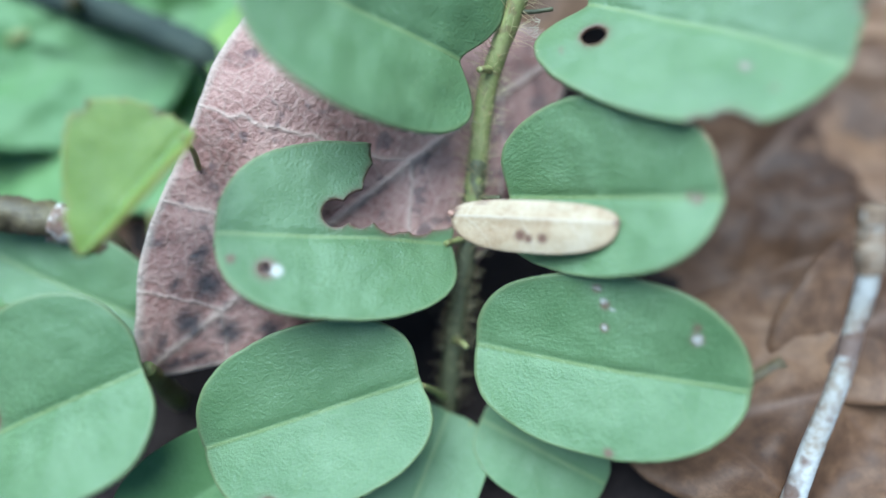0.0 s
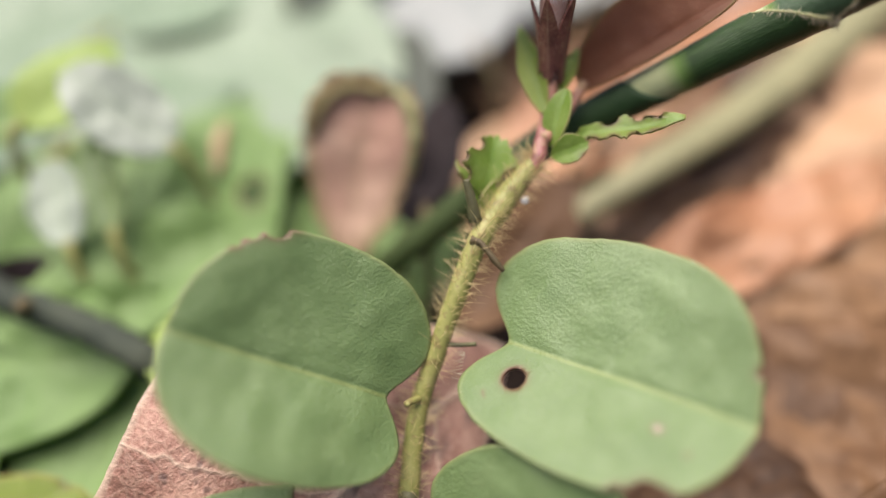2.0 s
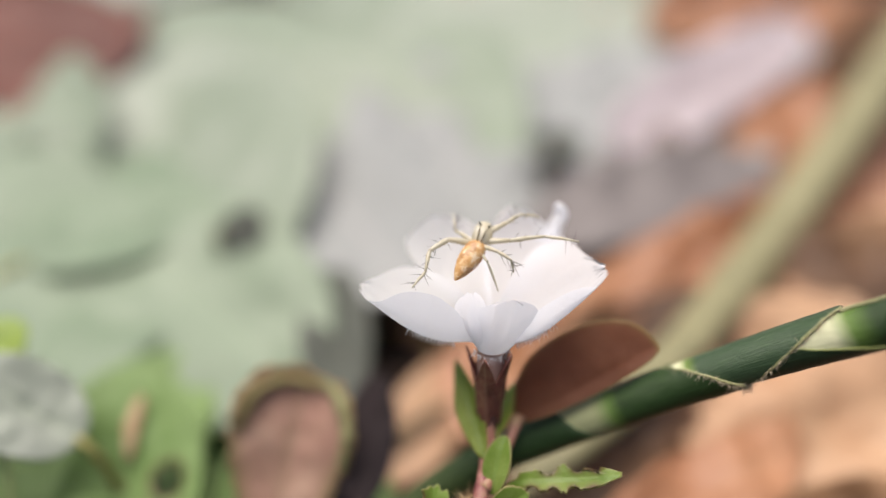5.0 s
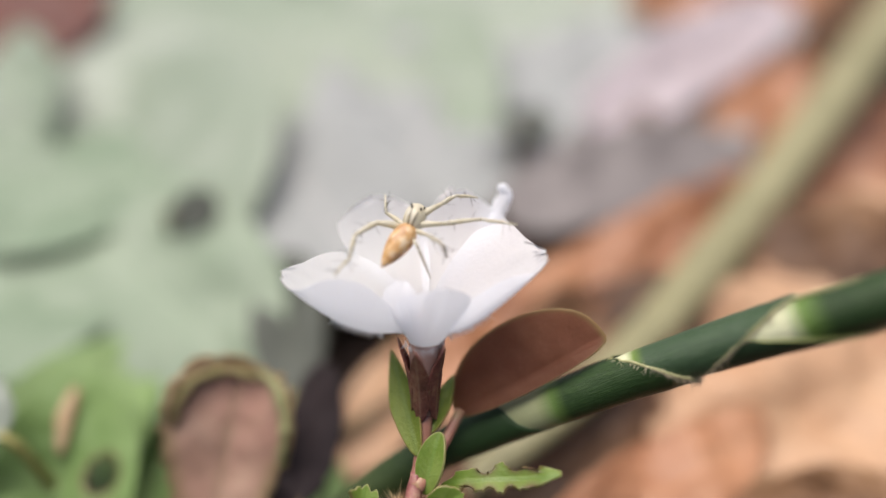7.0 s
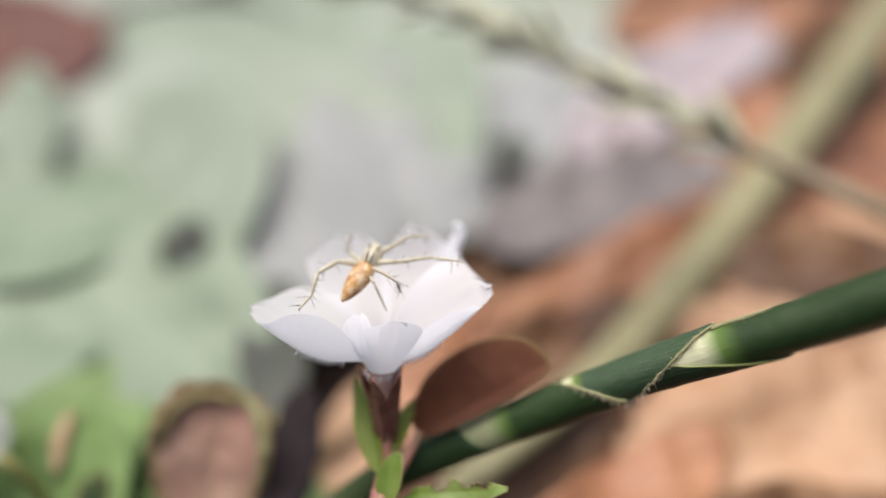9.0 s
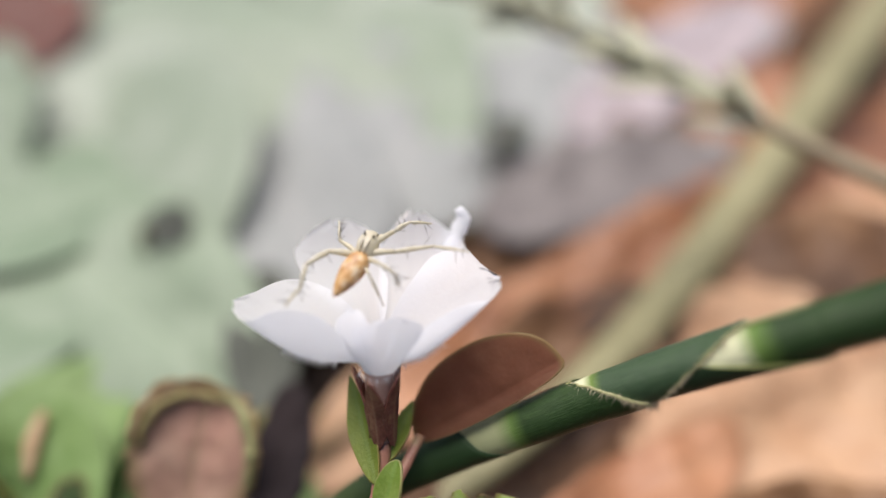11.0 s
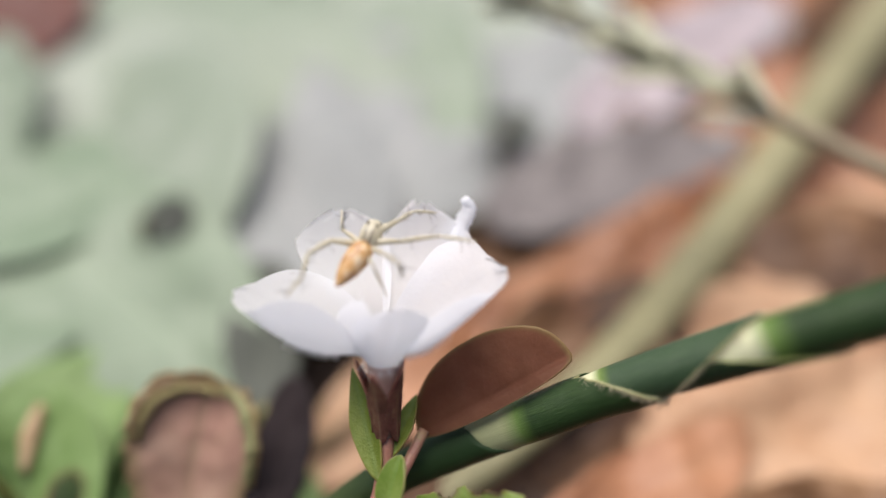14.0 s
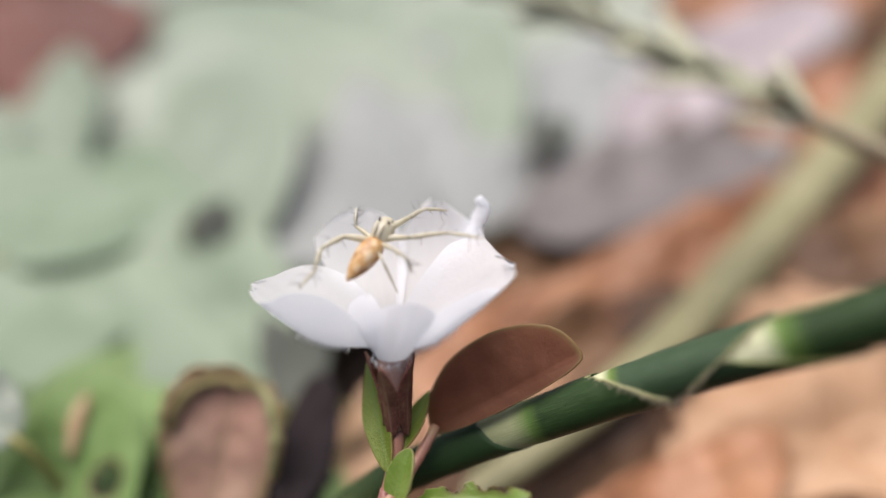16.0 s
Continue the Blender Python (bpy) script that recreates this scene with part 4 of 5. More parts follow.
part("leaf_stalk", tube([(1.5, 10.2, 6.5), (4.0, 12.5, 4.0), (6.0, 14.5, 1.0)], [0.6, 0.55, 0.6], 10, 8, 0.1), UMBER, dead)

twig = thing("twig", "bleached white twig with brown bark stains, snapped off", "twig", "", (9.0, -16.0, -2.0))
part("wood", tube([(14.2, 0.9, 9.7), (14.6, -1.2, 7.8), (14.7, -3.0, 5.7), (14.5, -5.7, 3.2), (14.1, -8.0, 0.9), (13.6, -10.8, -1.5), (13.2, -15.0, -6.5)], [0.6, 0.5, 0.46, 0.5, 0.54, 0.58, 0.6], 44, 14, 0.06, 9), BARK, twig)
part("bark_stub", tube([(14.16, 1.11, 9.89), (14.32, 0.27, 9.13), (14.48, -0.57, 8.37), (14.62, -1.31, 7.7)], [0.66, 0.6, 0.68, 0.52], 30, 16, 0.22, 4), RIND, twig, "ringed brown bark at the broken end")
old = thing("dry_stalk", "dark dry stalk with a pale broken end", "twig", "", (-30, -1.2, 2))
part("wood", tube([(-44, -2.5, 9.0), (-33.8, -1.6, 7.4), (-30.4, -1.4, 6.8), (-27.6, -1.4, 5.0), (-25.8, -3.8, 1.2), (-25.0, -6.0, -4.0)], [0.9, 1.0, 1.1, 0.9, 0.7, 0.6], 40, 12, 0.4, 5), UMBER, old)
part("broken_end", tube([(-29.6, -1.35, 6.4), (-28.4, -1.35, 5.7), (-27.6, -1.4, 5.1)], [1.15, 1.2, 1.1], 12, 12, 0.3, 6), BARK, old, "pale splintered end")

# ---- neighbours at the edge ----
young = thing("seedling", "folded light green young leaf on a short stalk", "seedling", "", (-24, -6, -3))
leaf(young, "leaf", (-19.2, -2.0, 13.5), (-0.516, -0.82, -0.247), (0.2, -0.33, 0.92), LIME, "", front=4.9, back_=2.8, left=1.0, right=4.4, fold=3, bend=0.004, power=2.1, front_power=1.3, wave=0.6, seed=70,
     bites=[(-0.6, -4.5, 0.4), (-2.6, -1.6, 0.15)], curl=[(0, 0.0, 0, 1, 1.1)], rings=30, sides=120, teeth=0.05, spots=[(-1.9, -3.0, 0.09), (-2.0, -3.7, 0.08)])
part("stalk", tube([(-17.9, -0.2, 13.9), (-19.4, 1.2, 10.5), (-22.0, 2.6, 4.0), (-23.0, 3.0, -4.5)], [0.15, 0.16, 0.2, 0.25], 20, 8, 0.1), STEM, young)

shoot = thing("herb_shoot", "leafy green shoot of the same creeping herb", "plant", "", (-22, -9, -3.5))
part("stem", tube([(-24.0, -9.0, -4.6), (-23.4, -8.8, -1.0), (-22.5, -8.8, 2.0), (-20.9, -9.2, 5.6)], [0.6, 0.6, 0.5, 0.4], 24, 10, 0.1, 2), STEM, shoot)
leaf(shoot, "leaf", (-23.6, -11.3, 6.4), (-0.87, -0.46, -0.13), (0.12, -0.32, 0.94), GREEN, "green leaf folded along its midrib", front=6.6, back_=4.2, left=4.8, right=5.4, fold=16, bend=0.012, notch=0.15, power=2.3, wave=0.5, seed=72,
     bites=[(5.2, -1.2, 1.0), (6.2, -2.0, 0.9)])
leaf(shoot, "leaf", (-28.5, -4.6, 3.6), (-0.95, 0.24, 0.2), (0.1, -0.35, 0.93), GREEN, "shaded green leaf lower down", front=7.5, back_=5.6, left=2.5, right=3.6, fold=10, bend=0.01, notch=0.1, power=2.2, wave=0.4, seed=74)
leaf(shoot, "leaf", (-18.6, -14.6, 0.2), (-0.75, -0.6, -0.1), (0.1, -0.35, 0.93), BRIGHT, "low green leaf near the soil", front=5.5, back_=4.6, left=3.2, right=3.4, fold=10, bend=0.01, notch=0.1, power=2.2, wave=0.4, seed=76)

# added dark rod in place of the shadow line between background leaves
gloom = thing("twig", "dark twig shape standing for shadow under leaf edges", "twig", "", (-30, 16, -2))
wood = part("wood", tube([(-57.0, 21.6, 7.9), (-45.3, 19.5, 7.1), (-37.4, 17.1, 6.6), (-30.1, 15.0, 6.4), (-24.9, 13.0, 5.5), (-23.4, 12.7, 1.5)], [1.3, 1.25, 1.2, 1.15, 1.1, 0.9], 40, 10, 0.35, 8), GLOOM, gloom)
part("bud", tube([(-35.2, 15.9, 7.4), (-34.6, 15.3, 8.1), (-34.2, 15.0, 8.6)], [0.7, 0.55, 0.25], 8, 8, 0.2, 3), UMBER, wood, "dry brown bud scar")

# ---- dark green grass culm crossing behind the flower ----
culm = thing("grass_culm", "dark green grass culm with pale sheath joints", "grass", "", (-4.0, 23.0, -4.0))
CULM_LINE = [(-16.0, 22.0, -4.5), (-9.8, 22.2, 4.9), (-5.0, 22.8, 9.5), (1.4, 24.7, 14.6), (6.5, 25.1, 18.0), (11.3, 25.0, 21.1), (15.5, 24.7, 24.0), (19.3, 24.1, 26.7), (22.1, 23.4, 28.9), (24.8, 22.7, 31.0), (29.0, 21.4, 34.5), (38.0, 18.0, 40.5), (52.0, 15.0, 47.5)]
full = curve_points(CULM_LINE, 400)
OPEN = np.array((0.05, -0.8, 0.6))


def culm_at(s):
    k = min(max(s, 0.0), 0.9999) * 399
    i = min(int(k), 398)
    return full[i] * (1 - (k - i)) + full[i + 1] * (k - i)


def round_culm(q, a, r):
    c, d = culm_at(q), culm_at(q + 0.004) - culm_at(q - 0.004)
    d = d / np.linalg.norm(d)
    w = OPEN - d * (OPEN @ d)
    w = w / np.linalg.norm(w)
    return c + r * (w * math.cos(radians(a)) + np.cross(w, d) * math.sin(radians(a)))


def wrap(start, ends, r0, r1, count=60, sides=36):
    """A sheath round the culm line from start on; ends gives, round the culm in degrees (0 open side, 90 upper side), how far it reaches."""
    angles = [e[0] for e in ends] + [ends[0][0] + 360]
    reach = [e[1] for e in ends] + [ends[0][1]]
    verts, faces, along, last = [], [], [], []
    for k in range(count):
        f = k / (count - 1)
        for j in range(sides):
            a = 360 * j / sides + angles[0]
            end = float(np.interp(a, angles, reach)) + (0.0025 * noise.noise(Vector((j * 0.9, r0, 1.0))) if k == count - 1 else 0.0)
            q = start + (end - start) * f
            r = (r0 + (r1 - r0) * (q - start) / (max(reach) - start)) * (1 + 0.03 * noise.noise(Vector((q * 60, math.cos(radians(a)), math.sin(radians(a)) + r0))))
            verts.append(tuple(round_culm(q, a, r) * MM))
            along.append(q)
            if k == count - 1:
                last.append((a, Vector(verts[-1]) / MM))
    for k in range(count - 1):
        for j in range(sides):
            i, h2 = k * sides + j, k * sides + (j + 1) % sides
            faces.append((i, h2, h2 + sides, i + sides))
    return (verts, [], faces), along, last


def culm_piece(name, label, material, start, pale_to, ends, r0, r1, hairy=True):
    data, along, last = wrap(start, ends, r0, r1)
    ob = part(name, data, material, culm, label)
    a = ob.data.attributes.new("along", "FLOAT", "POINT")
    a.data.foreach_set("value", np.clip(0.18 * (np.array(along) - start) / (pale_to - start) if pale_to else np.repeat(np.linspace(0, 1, 60), 36), 0, 1).astype(np.float32))
    for key, values in (("turn", [abs(((k % 36) / 18.0 + 0.37) % 2 - 1) for k in range(len(along))]), ("run", along)):
        a = ob.data.attributes.new(key, "FLOAT", "POINT")
        a.data.foreach_set("value", np.array(values, np.float32))
    sm = ob.modifiers.new("thickness", "SOLIDIFY")
    sm.thickness, sm.offset = 0.07 * MM, -1
    if hairy:
        edge = [q for a, q in last if -100 <= (a + 180) % 360 - 180 <= 110]
        part("sheath_margin", tube([tuple(q) for q in edge], [0.04, 0.1, 0.1, 0.05], 60, 6, 0.3, 3), OLIVE, ob, "thin yellowish margin")
        rnd = random.Random(int(start * 1000))
        part("rim_hairs", hairs([(Vector(q), (rnd.uniform(-0.6, 0.2), -0.6, rnd.uniform(-0.6, 0.9))) for q in curve_points(edge, 260)], 0.5, 0.013, 3), HAIR, ob)
    return ob


SHEATHED = "overlapping green leaf sheath with a yellowish hairy rim"
culm_piece("sheath", "olive green lower leaf sheath", FADED, 0.0, 0, [(-180, 0.37), (-90, 0.392), (0, 0.366), (90, 0.35), (179, 0.36)], 1.0, 1.2, False)
culm_piece("sheath", SHEATHED, MUTED, 0.335, 0.4, [(-180, 0.5), (-90, 0.527), (-40, 0.522), (10, 0.5), (90, 0.458), (179, 0.48)], 1.08, 1.33)
culm_piece("sheath", SHEATHED, SHEEN_SHEATH, 0.44, 0.482, [(-180, 0.58), (-90, 0.526), (-50, 0.53), (0, 0.563), (45, 0.605), (90, 0.645), (140, 0.63)], 1.05, 1.36)
culm_piece("sheath_flap", "pointed dark green tip of the inner sheath", SHEATH, 0.5, 0, [(-180, 0.6), (-130, 0.66), (-95, 0.72), (-70, 0.705), (-45, 0.672), (-20, 0.636), (0, 0.6), (25, 0.57), (90, 0.56), (179, 0.57)], 1.1, 1.36, False)
culm_piece("internode", "dark green internode, cream at its joint", CULM, 0.53, 0.642, [(-180, 1.0), (-90, 1.0), (90, 1.0), (179, 1.0)], 1.1, 1.3, False)
top_edge = [tuple(round_culm(q, a, 1.27)) for q, a in ((0.64, 78), (0.66, 82), (0.68, 80), (0.7, 84), (0.715, 88))]
margin = part("sheath_margin", tube(top_edge, [0.12, 0.11, 0.1, 0.08, 0.03], 30, 8, 0.3, 4), OLIVE, culm, "yellowish hairy margin of the sheath")
rnd = random.Random(31)
part("rim_hairs", hairs([(Vector(q), (rnd.uniform(-0.6, 0.2), -0.4, rnd.uniform(0.0, 0.9))) for q in curve_points(top_edge, 60)], 0.35, 0.011, 12), HAIR, margin)


# ---- the blurred distance: litter, leaves, stalks ----
reed = thing("grass_stalk", "pale olive dry grass stalk leaning over the litter", "grass", "", (-16, 15, -4))
part("stalk", tube([(-14.0, 19.0, -4.5), (-5.5, 26.1, -2.1), (1.1, 28.6, 1.3), (10.6, 33.3, 5.2), (22.4, 43.5, 5.8), (34.0, 55.9, 6.1), (53.7, 77.8, 9.4), (76.3, 103.4, 14.6), (104.6, 135.4, 23.8)], [0.9, 1.1, 1.3, 1.6, 2.1, 2.8, 3.5, 4.2, 4.4], 80, 12, 0.05, 2, 0.7), HAY, reed)
part("node", tube([(32.8, 54.6, 5.9), (34.0, 55.9, 6.1), (35.1, 57.3, 6.3)], [2.8, 3.0, 2.9], 10, 12, 0.05, 3, 0.75), HAY, reed, "slightly swollen joint")

pinkish = thing("curled_leaf", "upright rosy brown leaf with a rolled olive rim", "leaf", "", (-12.1, 21.7, -3))
blade, m, h = leaf(pinkish, "blade", (-11.5, 30.2, 12.0), (0.2, 0.55, 0.81), (-0.1, -0.78, 0.6), PINK, "", front=4.9, back_=11.5, left=4.6, right=5.0, fold=10, bend=0.0, power=1.35, front_power=2.6, wave=0.9, seed=80,
                   teeth=0.1, ragged=0.08, rings=30, sides=110, curl=[(2.4, 0.0, 1.0, 0.0, 0.08), (0.0, 2.4, 0.0, 1.0, 0.1), (0.0, -2.6, 0.0, -1.0, 0.08)])
for share, start, stop, thick, material, label in ((0.97, 20, 110, 0.2, STRAW, "pale dry edge"), (0.82, -25, 105, 0.55, CRUST, "rolled olive brown crust"), (0.93, -115, -15, 0.45, OLIVE, "rolled olive side")):
    edge = []
    for k in range(9):
        a = radians(start + (stop - start) * k / 8)
        r = ((abs(math.cos(a)) / (4.7 if math.cos(a) > 0 else 11.5)) ** 2.4 + (abs(math.sin(a)) / (4.4 if a > 0 else 4.8)) ** 2.4) ** (-1 / 2.4) * share
        edge.append(tuple(m @ Vector((r * math.cos(a), r * math.sin(a), h(r * math.cos(a), r * math.sin(a)) + 0.15))))
    part("rim", tube(edge, [thick * w for w in (0.1, 0.8, 0.5, 1.0, 0.7, 1.1, 0.9, 0.6, 0.1)], 70, 10, 0.9, 5, 0.6), material, blade, label)
part("stalk", tube([(-12.1, 22.6, 5.2), (-12.2, 21.5, 1.0), (-12.0, 21.3, -4.5)], [0.6, 0.6, 0.7], 12, 8), PETIOLE, pinkish)


def ground_leaf(name, label, category, group, mid, turn, tilt, lean, material, f, b, l, r, seed, **extra):
    a = radians(turn)
    x = Vector((math.cos(a) * math.cos(radians(tilt)), math.sin(a) * math.cos(radians(tilt)), math.sin(radians(tilt))))
    n = Vector((math.sin(radians(lean[0])), math.sin(radians(lean[1])), 1))
    root = thing(name, label, category, group, (mid[0], mid[1], -4))
    shape = dict(front=f, back_=b, left=l, right=r, fold=6, bend=0.003, power=2.0, wave=1.8, seed=seed, rings=20, sides=72, groove=0.2, thick=0.35)
    shape.update(extra)
    leaf(root, "blade", mid, x, n, material, **shape)
    a = Vector(mid) - x * b * 0.97
    part("leaf_stalk", tube([tuple(a), tuple(a - x * b * 0.25 + Vector((0, 0, -1.5))), (a.x - x.x * b * 0.5, a.y - x.y * b * 0.5, -5.0)], [0.5, 0.5, 0.6], 10, 8), STEM if material in (SAGE, MEADOW, BRIGHT, GREEN) else UMBER, root)
    return root


GREENS = "green leaves in the background"
ground_leaf("broad_leaf", "smooth green leaf lying behind the seedling", "leaf", GREENS, (-38.5, 12.5, 4.2), 14, -6, (4, -20), BRIGHT, 11, 14, 6.5, 6.5, 90)
ground_leaf("broad_leaf", "green leaf low in the litter", "leaf", GREENS, (-30, 21, 5.0), 40, 5, (8, -20), BRIGHT, 9, 10, 5, 5, 92)
ground_leaf("broad_leaf", "fresh green leaf low behind the stem", "leaf", GREENS, (-29, 33, 4.0), 75, 10, (6, -25), BRIGHT, 12, 11, 7, 7, 94, wave=1.0)
ground_leaf("broad_leaf", "fresh green leaf deep in the litter", "leaf", GREENS, (-40, 29, 3.0), 40, 8, (6, -22), BRIGHT, 13, 12, 9, 9, 95, wave=1.0)
rnd = random.Random(19)
for k, (x, y) in enumerate([(-14, 20), (-20, 36), (-30, 12), (-34, 40), (-46, 22), (-27, 46), (-12, 31), (-52, 50), (-40, 2), (-24, 22), (-17, 45), (-62, 40)]):
    ground_leaf("broad_leaf", "smooth light green leaf low over the soil", "leaf", GREENS, (x, y, rnd.uniform(-1.0, 2.0)), rnd.uniform(0, 180), rnd.uniform(0, 8), (rnd.uniform(-8, 8), rnd.uniform(-20, -8)),
                BRIGHT, rnd.uniform(8, 11), rnd.uniform(8, 11), rnd.uniform(6, 8), rnd.uniform(6, 8), 260 + k, wave=1.0)
rnd = random.Random(42)
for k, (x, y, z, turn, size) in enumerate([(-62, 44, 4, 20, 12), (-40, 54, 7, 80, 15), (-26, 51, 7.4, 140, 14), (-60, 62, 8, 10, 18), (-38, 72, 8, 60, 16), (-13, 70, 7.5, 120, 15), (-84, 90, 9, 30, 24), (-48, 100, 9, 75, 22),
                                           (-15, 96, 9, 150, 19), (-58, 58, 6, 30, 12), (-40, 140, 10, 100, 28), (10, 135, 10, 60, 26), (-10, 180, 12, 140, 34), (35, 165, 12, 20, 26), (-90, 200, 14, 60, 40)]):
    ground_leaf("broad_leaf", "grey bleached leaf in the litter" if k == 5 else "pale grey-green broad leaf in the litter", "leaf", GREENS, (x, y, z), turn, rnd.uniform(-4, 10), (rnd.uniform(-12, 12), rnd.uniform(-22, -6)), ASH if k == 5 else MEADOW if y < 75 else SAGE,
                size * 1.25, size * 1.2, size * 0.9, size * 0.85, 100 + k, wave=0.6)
ground_leaf("bleached_leaf", "greyish white bleached leaf in the litter", "leaf", "", (6, 97, 8.5), 70, 6, (0, -18), ASH, 30, 32, 21, 22, 130)
ground_leaf("bleached_leaf", "grey bleached leaf in the litter", "leaf", "", (38, 108, 8), 20, 4, (0, -16), ASH, 22, 26, 17, 25, 132)
ground_leaf("bleached_leaf", "pale pinkish bleached leaf in the litter", "leaf", "", (66, 130, 10), 30, 4, (0, -24), ASH, 22, 20, 14, 13, 131)

LITTER = "dead brown leaves on the ground"
for k, (x, y, z, turn, tilt, lx, ly, f, b, l, r) in enumerate([
        (34, 63, 4, 32, 4, 0, -26, 44, 40, 6.5, 12), (38, 40, 1, 15, 3, -8, -18, 26, 24, 14, 13), (20, 40, 0, 60, 8, 10, -24, 18, 18, 9, 9), (27, 17, -1, -20, 5, -14, -10, 18, 16, 10, 9),
        (14, 12, -2, 50, 4, 6, -10, 14, 14, 7, 8), (70, 95, 5, 35, 5, 0, -20, 36, 30, 16, 15), (95, 140, 8, 20, 4, 0, -18, 40, 40, 20, 20), (12, 50, 1, 30, 6, 6, -16, 15, 16, 7, 7),
        (52, 22, 0, 70, 4, -10, -8, 22, 22, 12, 12), (17, -4, -2.5, 20, 2, 4, -6, 13, 13, 8, 7), (-84, 116, 14, 60, 5, 10, -26, 32, 30, 24, 24), (30, 84, 4, 10, 4, 0, -20, 20, 20, 11, 10), (-70, 40, 0, 10, 2, 0, -8, 24, 24, 12, 12), (-34, -4, -3, 40, 2, 6, -4, 14, 14, 8, 8),
        (75, 60, 1, -30, 4, -8, -14, 28, 28, 15, 14), (6, 64, 0, 10, 4, 0, -12, 18, 18, 9, 9), (40, 180, 14, 10, 4, 0, -20, 60, 60, 20, 20), (21, 30, 2, 28, 6, 8, -20, 15, 14, 4, 4), (33, 27, 1.5, 8, 5, -6, -16, 14, 14, 5, 4), (26, 50, 3, 40, 4, 4, -24, 16, 16, 5, 6), (47, 52, 3, 20, 4, 0, -20, 20, 18, 8, 7), (12, 20, -0.5, 70, 4, 8, -14, 10, 10, 5, 5), (26, 4, -1, 30, 3, 2, -8, 14, 14, 6, 6), (-60, 20, -2, 60, 3, 0, -8, 20, 20, 10, 10)]):
    ground_leaf("dead_leaf", "curled rusty brown dead leaf on the soil", "dead leaf", LITTER, (x, y, z), turn, tilt, (lx, ly), BRICK if k == 10 else TAN if k in (1, 2, 8, 14, 20, 21) else DUSK if k in (3, 4, 9, 11, 13, 15, 18, 22) else RUST, f, b, l, r, 140 + k, wave=2.6, ragged=0.06)

# dark patches added in place of shaded gaps and smears between leaves
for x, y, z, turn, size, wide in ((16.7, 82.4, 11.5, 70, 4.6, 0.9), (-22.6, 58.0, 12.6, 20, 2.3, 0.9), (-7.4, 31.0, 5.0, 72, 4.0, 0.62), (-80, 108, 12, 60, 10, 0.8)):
    ground_leaf("dead_leaf", "dark leaf-shaped patch for gaps and smears in the litter", "dead leaf", LITTER, (x, y, z), turn, 3, (0, -24), SHADE if y > 50 else PLUM, size, size, size * wide, size * wide, 190 + int(y), wave=1.6, ragged=0.12)

for x, y, z, turn, f, w in ((20.5, 46.5, 4.0, 25, 13, 6.5), (51, 58, 7.0, 10, 13, 7), (17, 36, 1.5, 30, 10, 5)):
    ground_leaf("dead_leaf", "dark brown dead leaf among paler ones", "dead leaf", LITTER, (x, y, z), turn, 4, (0, -20), DUSK, f, f, w, w, 230 + int(x), wave=1.8, ragged=0.08)

ground_leaf("bleached_leaf", "weathered grey-brown leaf between pale and rusty ones", "leaf", "", (30, 75.5, 7.0), 22, 4, (0, -20), GREY, 22, 20, 8, 8, 133, wave=1.4)


def litter_leaf(name, label, category, group, base, end, left, right, material, seed, facing=(0.0, -0.6, 0.8), **extra):
    """A leaf of the litter given by the ends of its blade, with a short stalk down to the soil."""
    base, end = Vector(base), Vector(end)
    half = (end - base).length / 2
    root = thing(name, label, category, group, (base.x, base.y, -4))
    shape = dict(front=half, back_=half, left=left, right=right, fold=7, bend=0.002, power=2.0, wave=1.2, seed=seed, rings=20, sides=72, groove=0.2, thick=0.3)
    shape.update(extra)
    leaf(root, "blade", (base + end) / 2, end - base, facing, material, **shape)
    d = (end - base).normalized()
    part("leaf_stalk", tube([tuple(base + d * 0.4), tuple(base - d * 1.5 + Vector((0, 0, -1.5))), (base.x - d.x * 3, base.y - d.y * 3, -5.0)], [0.4, 0.4, 0.5], 10, 8), STEM if material in (SAGE, MEADOW, BRIGHT, GREEN, SUNLIT, SHADE) else UMBER, root)
    return root


holed = litter_leaf("broad_leaf", "light green leaf with a dark hole and a cream streak", "leaf", GREENS, (-25.7, 21.1, 1.8), (-25.2, 36.4, 10.6), 5.2, 6.4, BRIGHT, 91, bites=[(1.0, -3.4, 1.35)], wave=1.0)
part("streak", tube([(-25.4, 30.6, 7.9), (-25.6, 33.0, 9.3), (-25.4, 35.0, 10.3)], [0.3, 0.75, 0.3], 12, 8, 0.2, 2, 0.5), STRAW, holed, "cream dry streak")
litter_leaf("broad_leaf", "pale bluish green leaf with sky sheen in its colour", "leaf", GREENS, (-27.3, 29.3, 11.8), (-34.2, 30.9, 18.2), 3.4, 3.2, SAGE, 301, facing=(0.3, -0.4, 0.85))
litter_leaf("broad_leaf", "yellowish green leaf with sunlight painted into its colour", "leaf", GREENS, (-39.2, 28.7, 14.4), (-34.0, 37.0, 17.2), 3.2, 3.4, SUNLIT, 302)
litter_leaf("bleached_leaf", "curled whitish leaf among green ones", "leaf", "", (-34.2, 21.3, 8.3), (-37.2, 27.2, 12.2), 2.2, 2.0, SAGE, 303, facing=(0.2, -0.3, 0.9), curl=[(0, 1.0, 0, 1, 0.3)])
litter_leaf("broad_leaf", "dark green leaf folded upright", "leaf", GREENS, (-30.6, 22.3, 8.8), (-33.4, 29.6, 13.3), 1.5, 1.4, GREEN, 304, fold=30)
litter_leaf("broad_leaf", "long green leaf low over the soil", "leaf", GREENS, (-40.0, 14.4, 5.8), (-26.5, 19.8, 3.5), 2.4, 2.2, BRIGHT, 305)
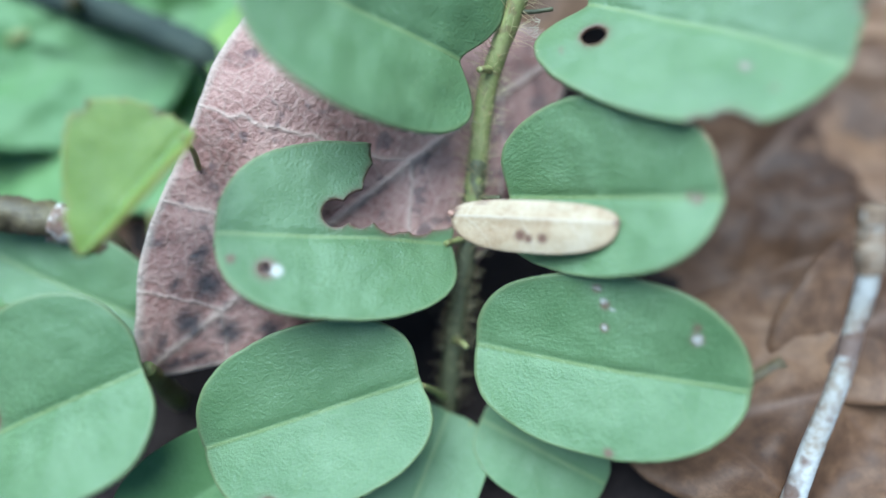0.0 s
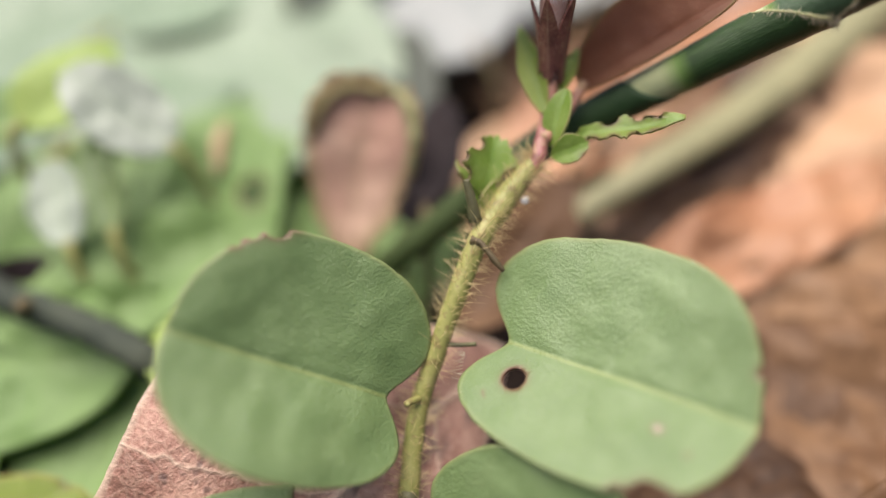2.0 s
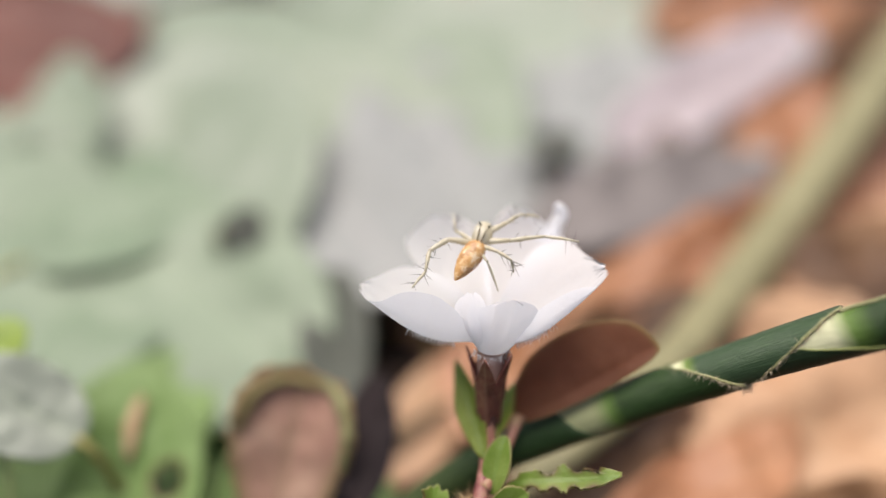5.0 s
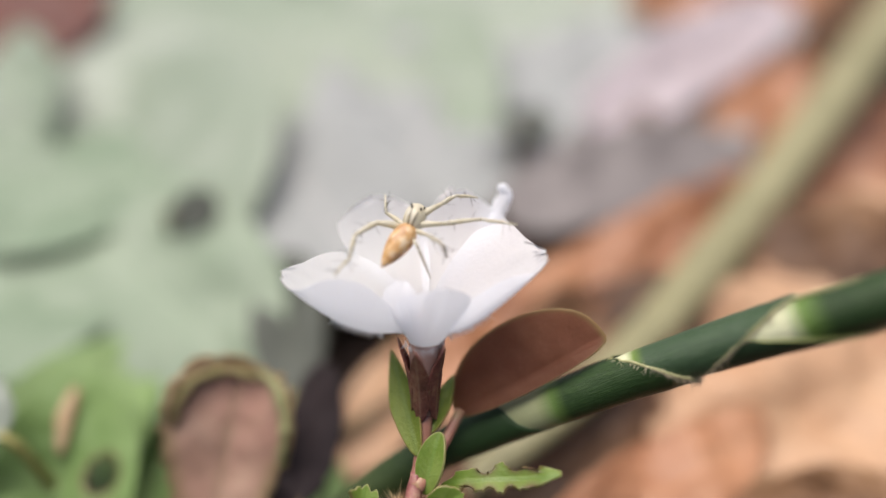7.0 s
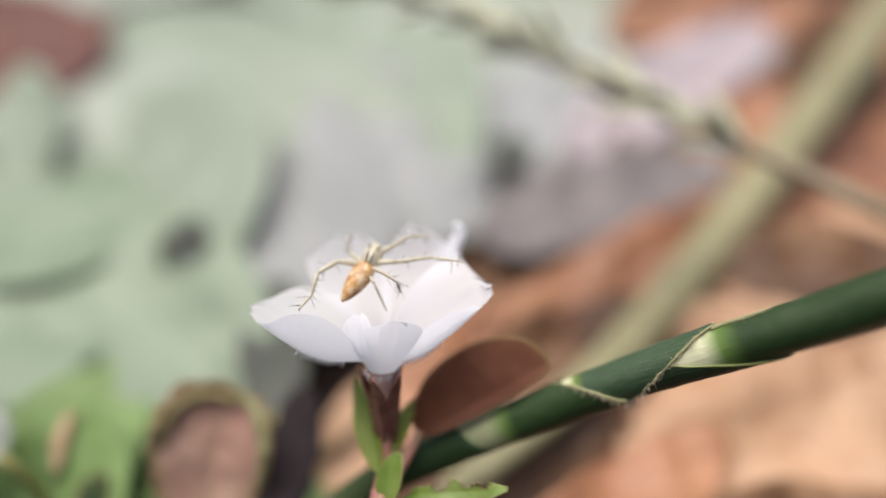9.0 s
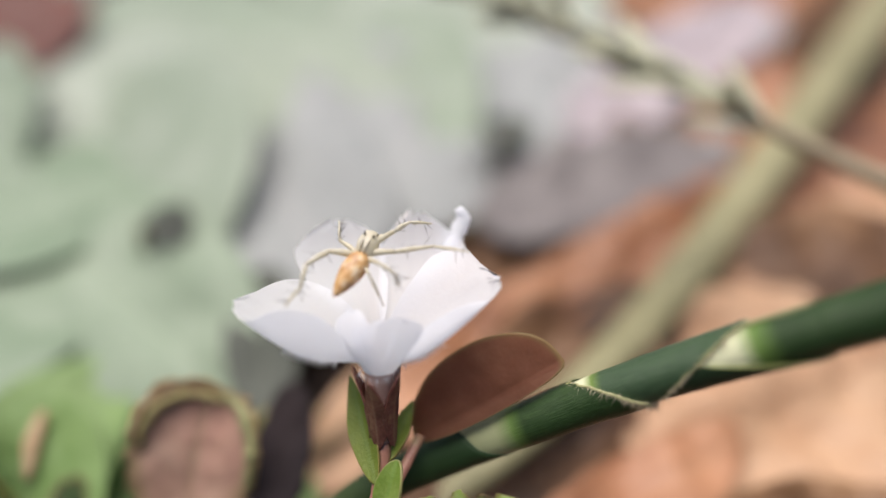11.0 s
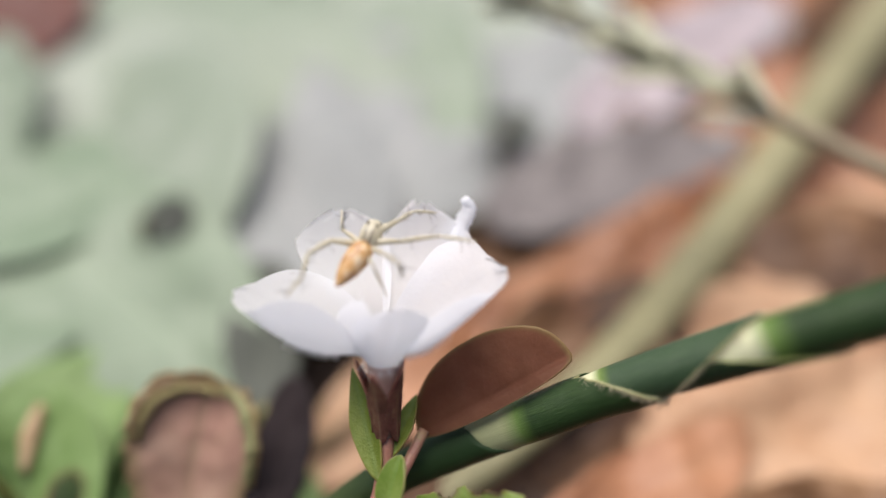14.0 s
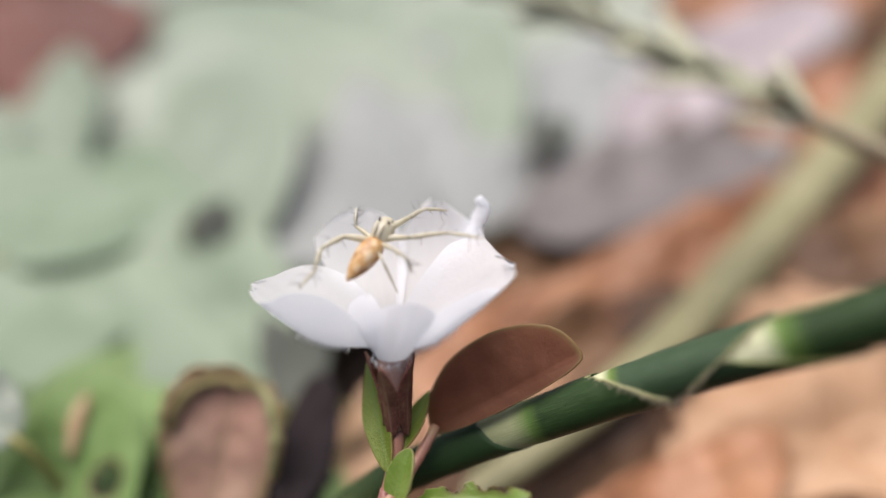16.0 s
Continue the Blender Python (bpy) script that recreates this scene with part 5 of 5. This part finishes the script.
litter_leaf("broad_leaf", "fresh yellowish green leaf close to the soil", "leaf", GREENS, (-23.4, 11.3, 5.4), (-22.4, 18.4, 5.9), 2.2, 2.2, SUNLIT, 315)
litter_leaf("broad_leaf", "green leaf leaning on its neighbours", "leaf", GREENS, (-46.7, 25.7, 13.9), (-39.0, 32.8, 14.6), 3.0, 2.6, BRIGHT, 306)
# dark sheet added for the gap where brown soil shows
litter_leaf("dead_leaf", "dark sheet standing for the soil gap between green leaves", "dead leaf", LITTER, (-43.5, 19.7, 4.9), (-34.8, 20.3, 4.2), 2.6, 2.4, PLUM, 307)
# near-black sheet filling the dark plum area behind the stem
litter_leaf("dead_leaf", "blackish leaf-shaped patch behind the stem", "dead leaf", LITTER, (-6.2, 25.9, 8.5), (-5.7, 36.5, 11.5), 2.1, 2.2, PLUM, 313)
litter_leaf("dead_leaf", "pale orange dead leaf behind the stem", "dead leaf", LITTER, (-6.1, 34.9, -1.3), (3.0, 50.3, -0.2), 3.6, 4.2, TAN, 316)
litter_leaf("dead_leaf", "dull brown dead leaf under the grass culm", "dead leaf", LITTER, (-3.2, 18.0, 3.6), (5.5, 33.0, 5.6), 3.4, 3.6, DUSK, 319)
# dark leaf added where soft shade lies left of the flower
litter_leaf("broad_leaf", "dark green leaf coloured to stand for shade", "leaf", GREENS, (-9.3, 37.6, 6.0), (-12.9, 56.3, 8.3), 3.6, 3.6, SHADE, 314)
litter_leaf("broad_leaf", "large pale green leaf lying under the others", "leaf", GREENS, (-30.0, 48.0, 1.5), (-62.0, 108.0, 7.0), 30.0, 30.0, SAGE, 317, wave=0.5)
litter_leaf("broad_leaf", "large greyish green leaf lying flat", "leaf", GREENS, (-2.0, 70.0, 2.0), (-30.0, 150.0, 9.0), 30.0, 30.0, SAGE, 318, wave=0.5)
litter_leaf("dead_leaf", "large brick red dead leaf", "dead leaf", LITTER, (-82.0, 88.0, 8.0), (-62.4, 131.4, 19.3), 20.0, 12.0, BRICK, 308, power=1.7)
litter_leaf("broad_leaf", "pale leaf tongue over the red leaf", "leaf", GREENS, (-50.7, 74.6, 8.4), (-64.6, 104.2, 18.0), 6.0, 6.0, SAGE, 309, power=1.6)
litter_leaf("bleached_leaf", "long pinkish white bleached leaf", "leaf", "", (24.3, 86.0, 8.1), (76.0, 128.4, 17.4), 7.5, 7.0, BLUSH, 310)
litter_leaf("dead_leaf", "brown dead leaf behind the bleached one", "dead leaf", LITTER, (41.8, 124.6, 15.9), (74.6, 146.4, 22.9), 9.0, 8.0, RUST, 311)
litter_leaf("dead_leaf", "dull mauve brown dead leaf", "dead leaf", LITTER, (62.9, 92.2, 0.6), (97.5, 137.0, 19.0), 9.0, 12.0, DUSK, 312)

# the grass head that sways in from above
spray = thing("grass_spray", "thin drooping grass stem with a soft pale seed head", "grass", "", (66.0, 33.0, -4.0))
SPRAY_LINE = [(66.0, 33.0, -4.0), (67.0, 33.5, 8.0), (62.7, 36.5, 17.2), (56.4, 41.7, 19.2), (47.2, 47.3, 21.8), (39.7, 51.5, 24.1), (32.6, 55.7, 26.6), (24.9, 60.2, 29.3), (13.7, 65.5, 33.3), (-6.8, 71.9, 38.5)]
part("stem", tube(SPRAY_LINE, [1.1, 1.05, 1.0, 0.95, 0.9, 0.8, 0.7, 0.6, 0.45, 0.25], 60, 8), HUSKY, spray)
rnd = random.Random(77)
line = curve_points(SPRAY_LINE, 200)
for k in range(90):
    i = rnd.randint(118, 197)
    p = Vector(line[i])
    d = Vector(line[min(i + 3, 199)] - line[i - 3]).normalized()
    o = (d + 0.45 * Vector((rnd.uniform(-1, 1), rnd.uniform(-1, 1), rnd.uniform(-1, 1)))).normalized()
    part("spikelet", ovoid(p, p + o * rnd.uniform(5.0, 9.0), 0.95, 0.5, 8, 7, 0.4, (0.1, 0.2, 0.9)), AWN, spray)
root = thing("grass_tuft", "low dry tuft from which the stem springs", "grass", "", (68, 31, -4.5))
part("stem", tube([(70, 30, -6), (68, 31.5, -4.8), (66.2, 32.8, -4.2)], [1.6, 1.5, 1.3], 14, 8), OLIVE, root)


def motions():
    pivot = Vector((66.0, 33.0, -4.0)) * MM
    axis = Vector((0.35, 0.9, 0.1))
    rows = []
    for t, swing in ((0.0, 42), (8.2, 42), (8.4, 30), (8.5, 14), (8.6, 2.5), (8.7, 0.6), (8.9, 0.0), (9.2, 0.0), (11.3, 0.3), (12.5, 0.0), (14.0, 0.2), (16.0, 0.0)):
        rows.append((t, Matrix.Translation(pivot) @ Matrix.Rotation(radians(swing), 4, axis)))
    walk(spray, rows)


motions()
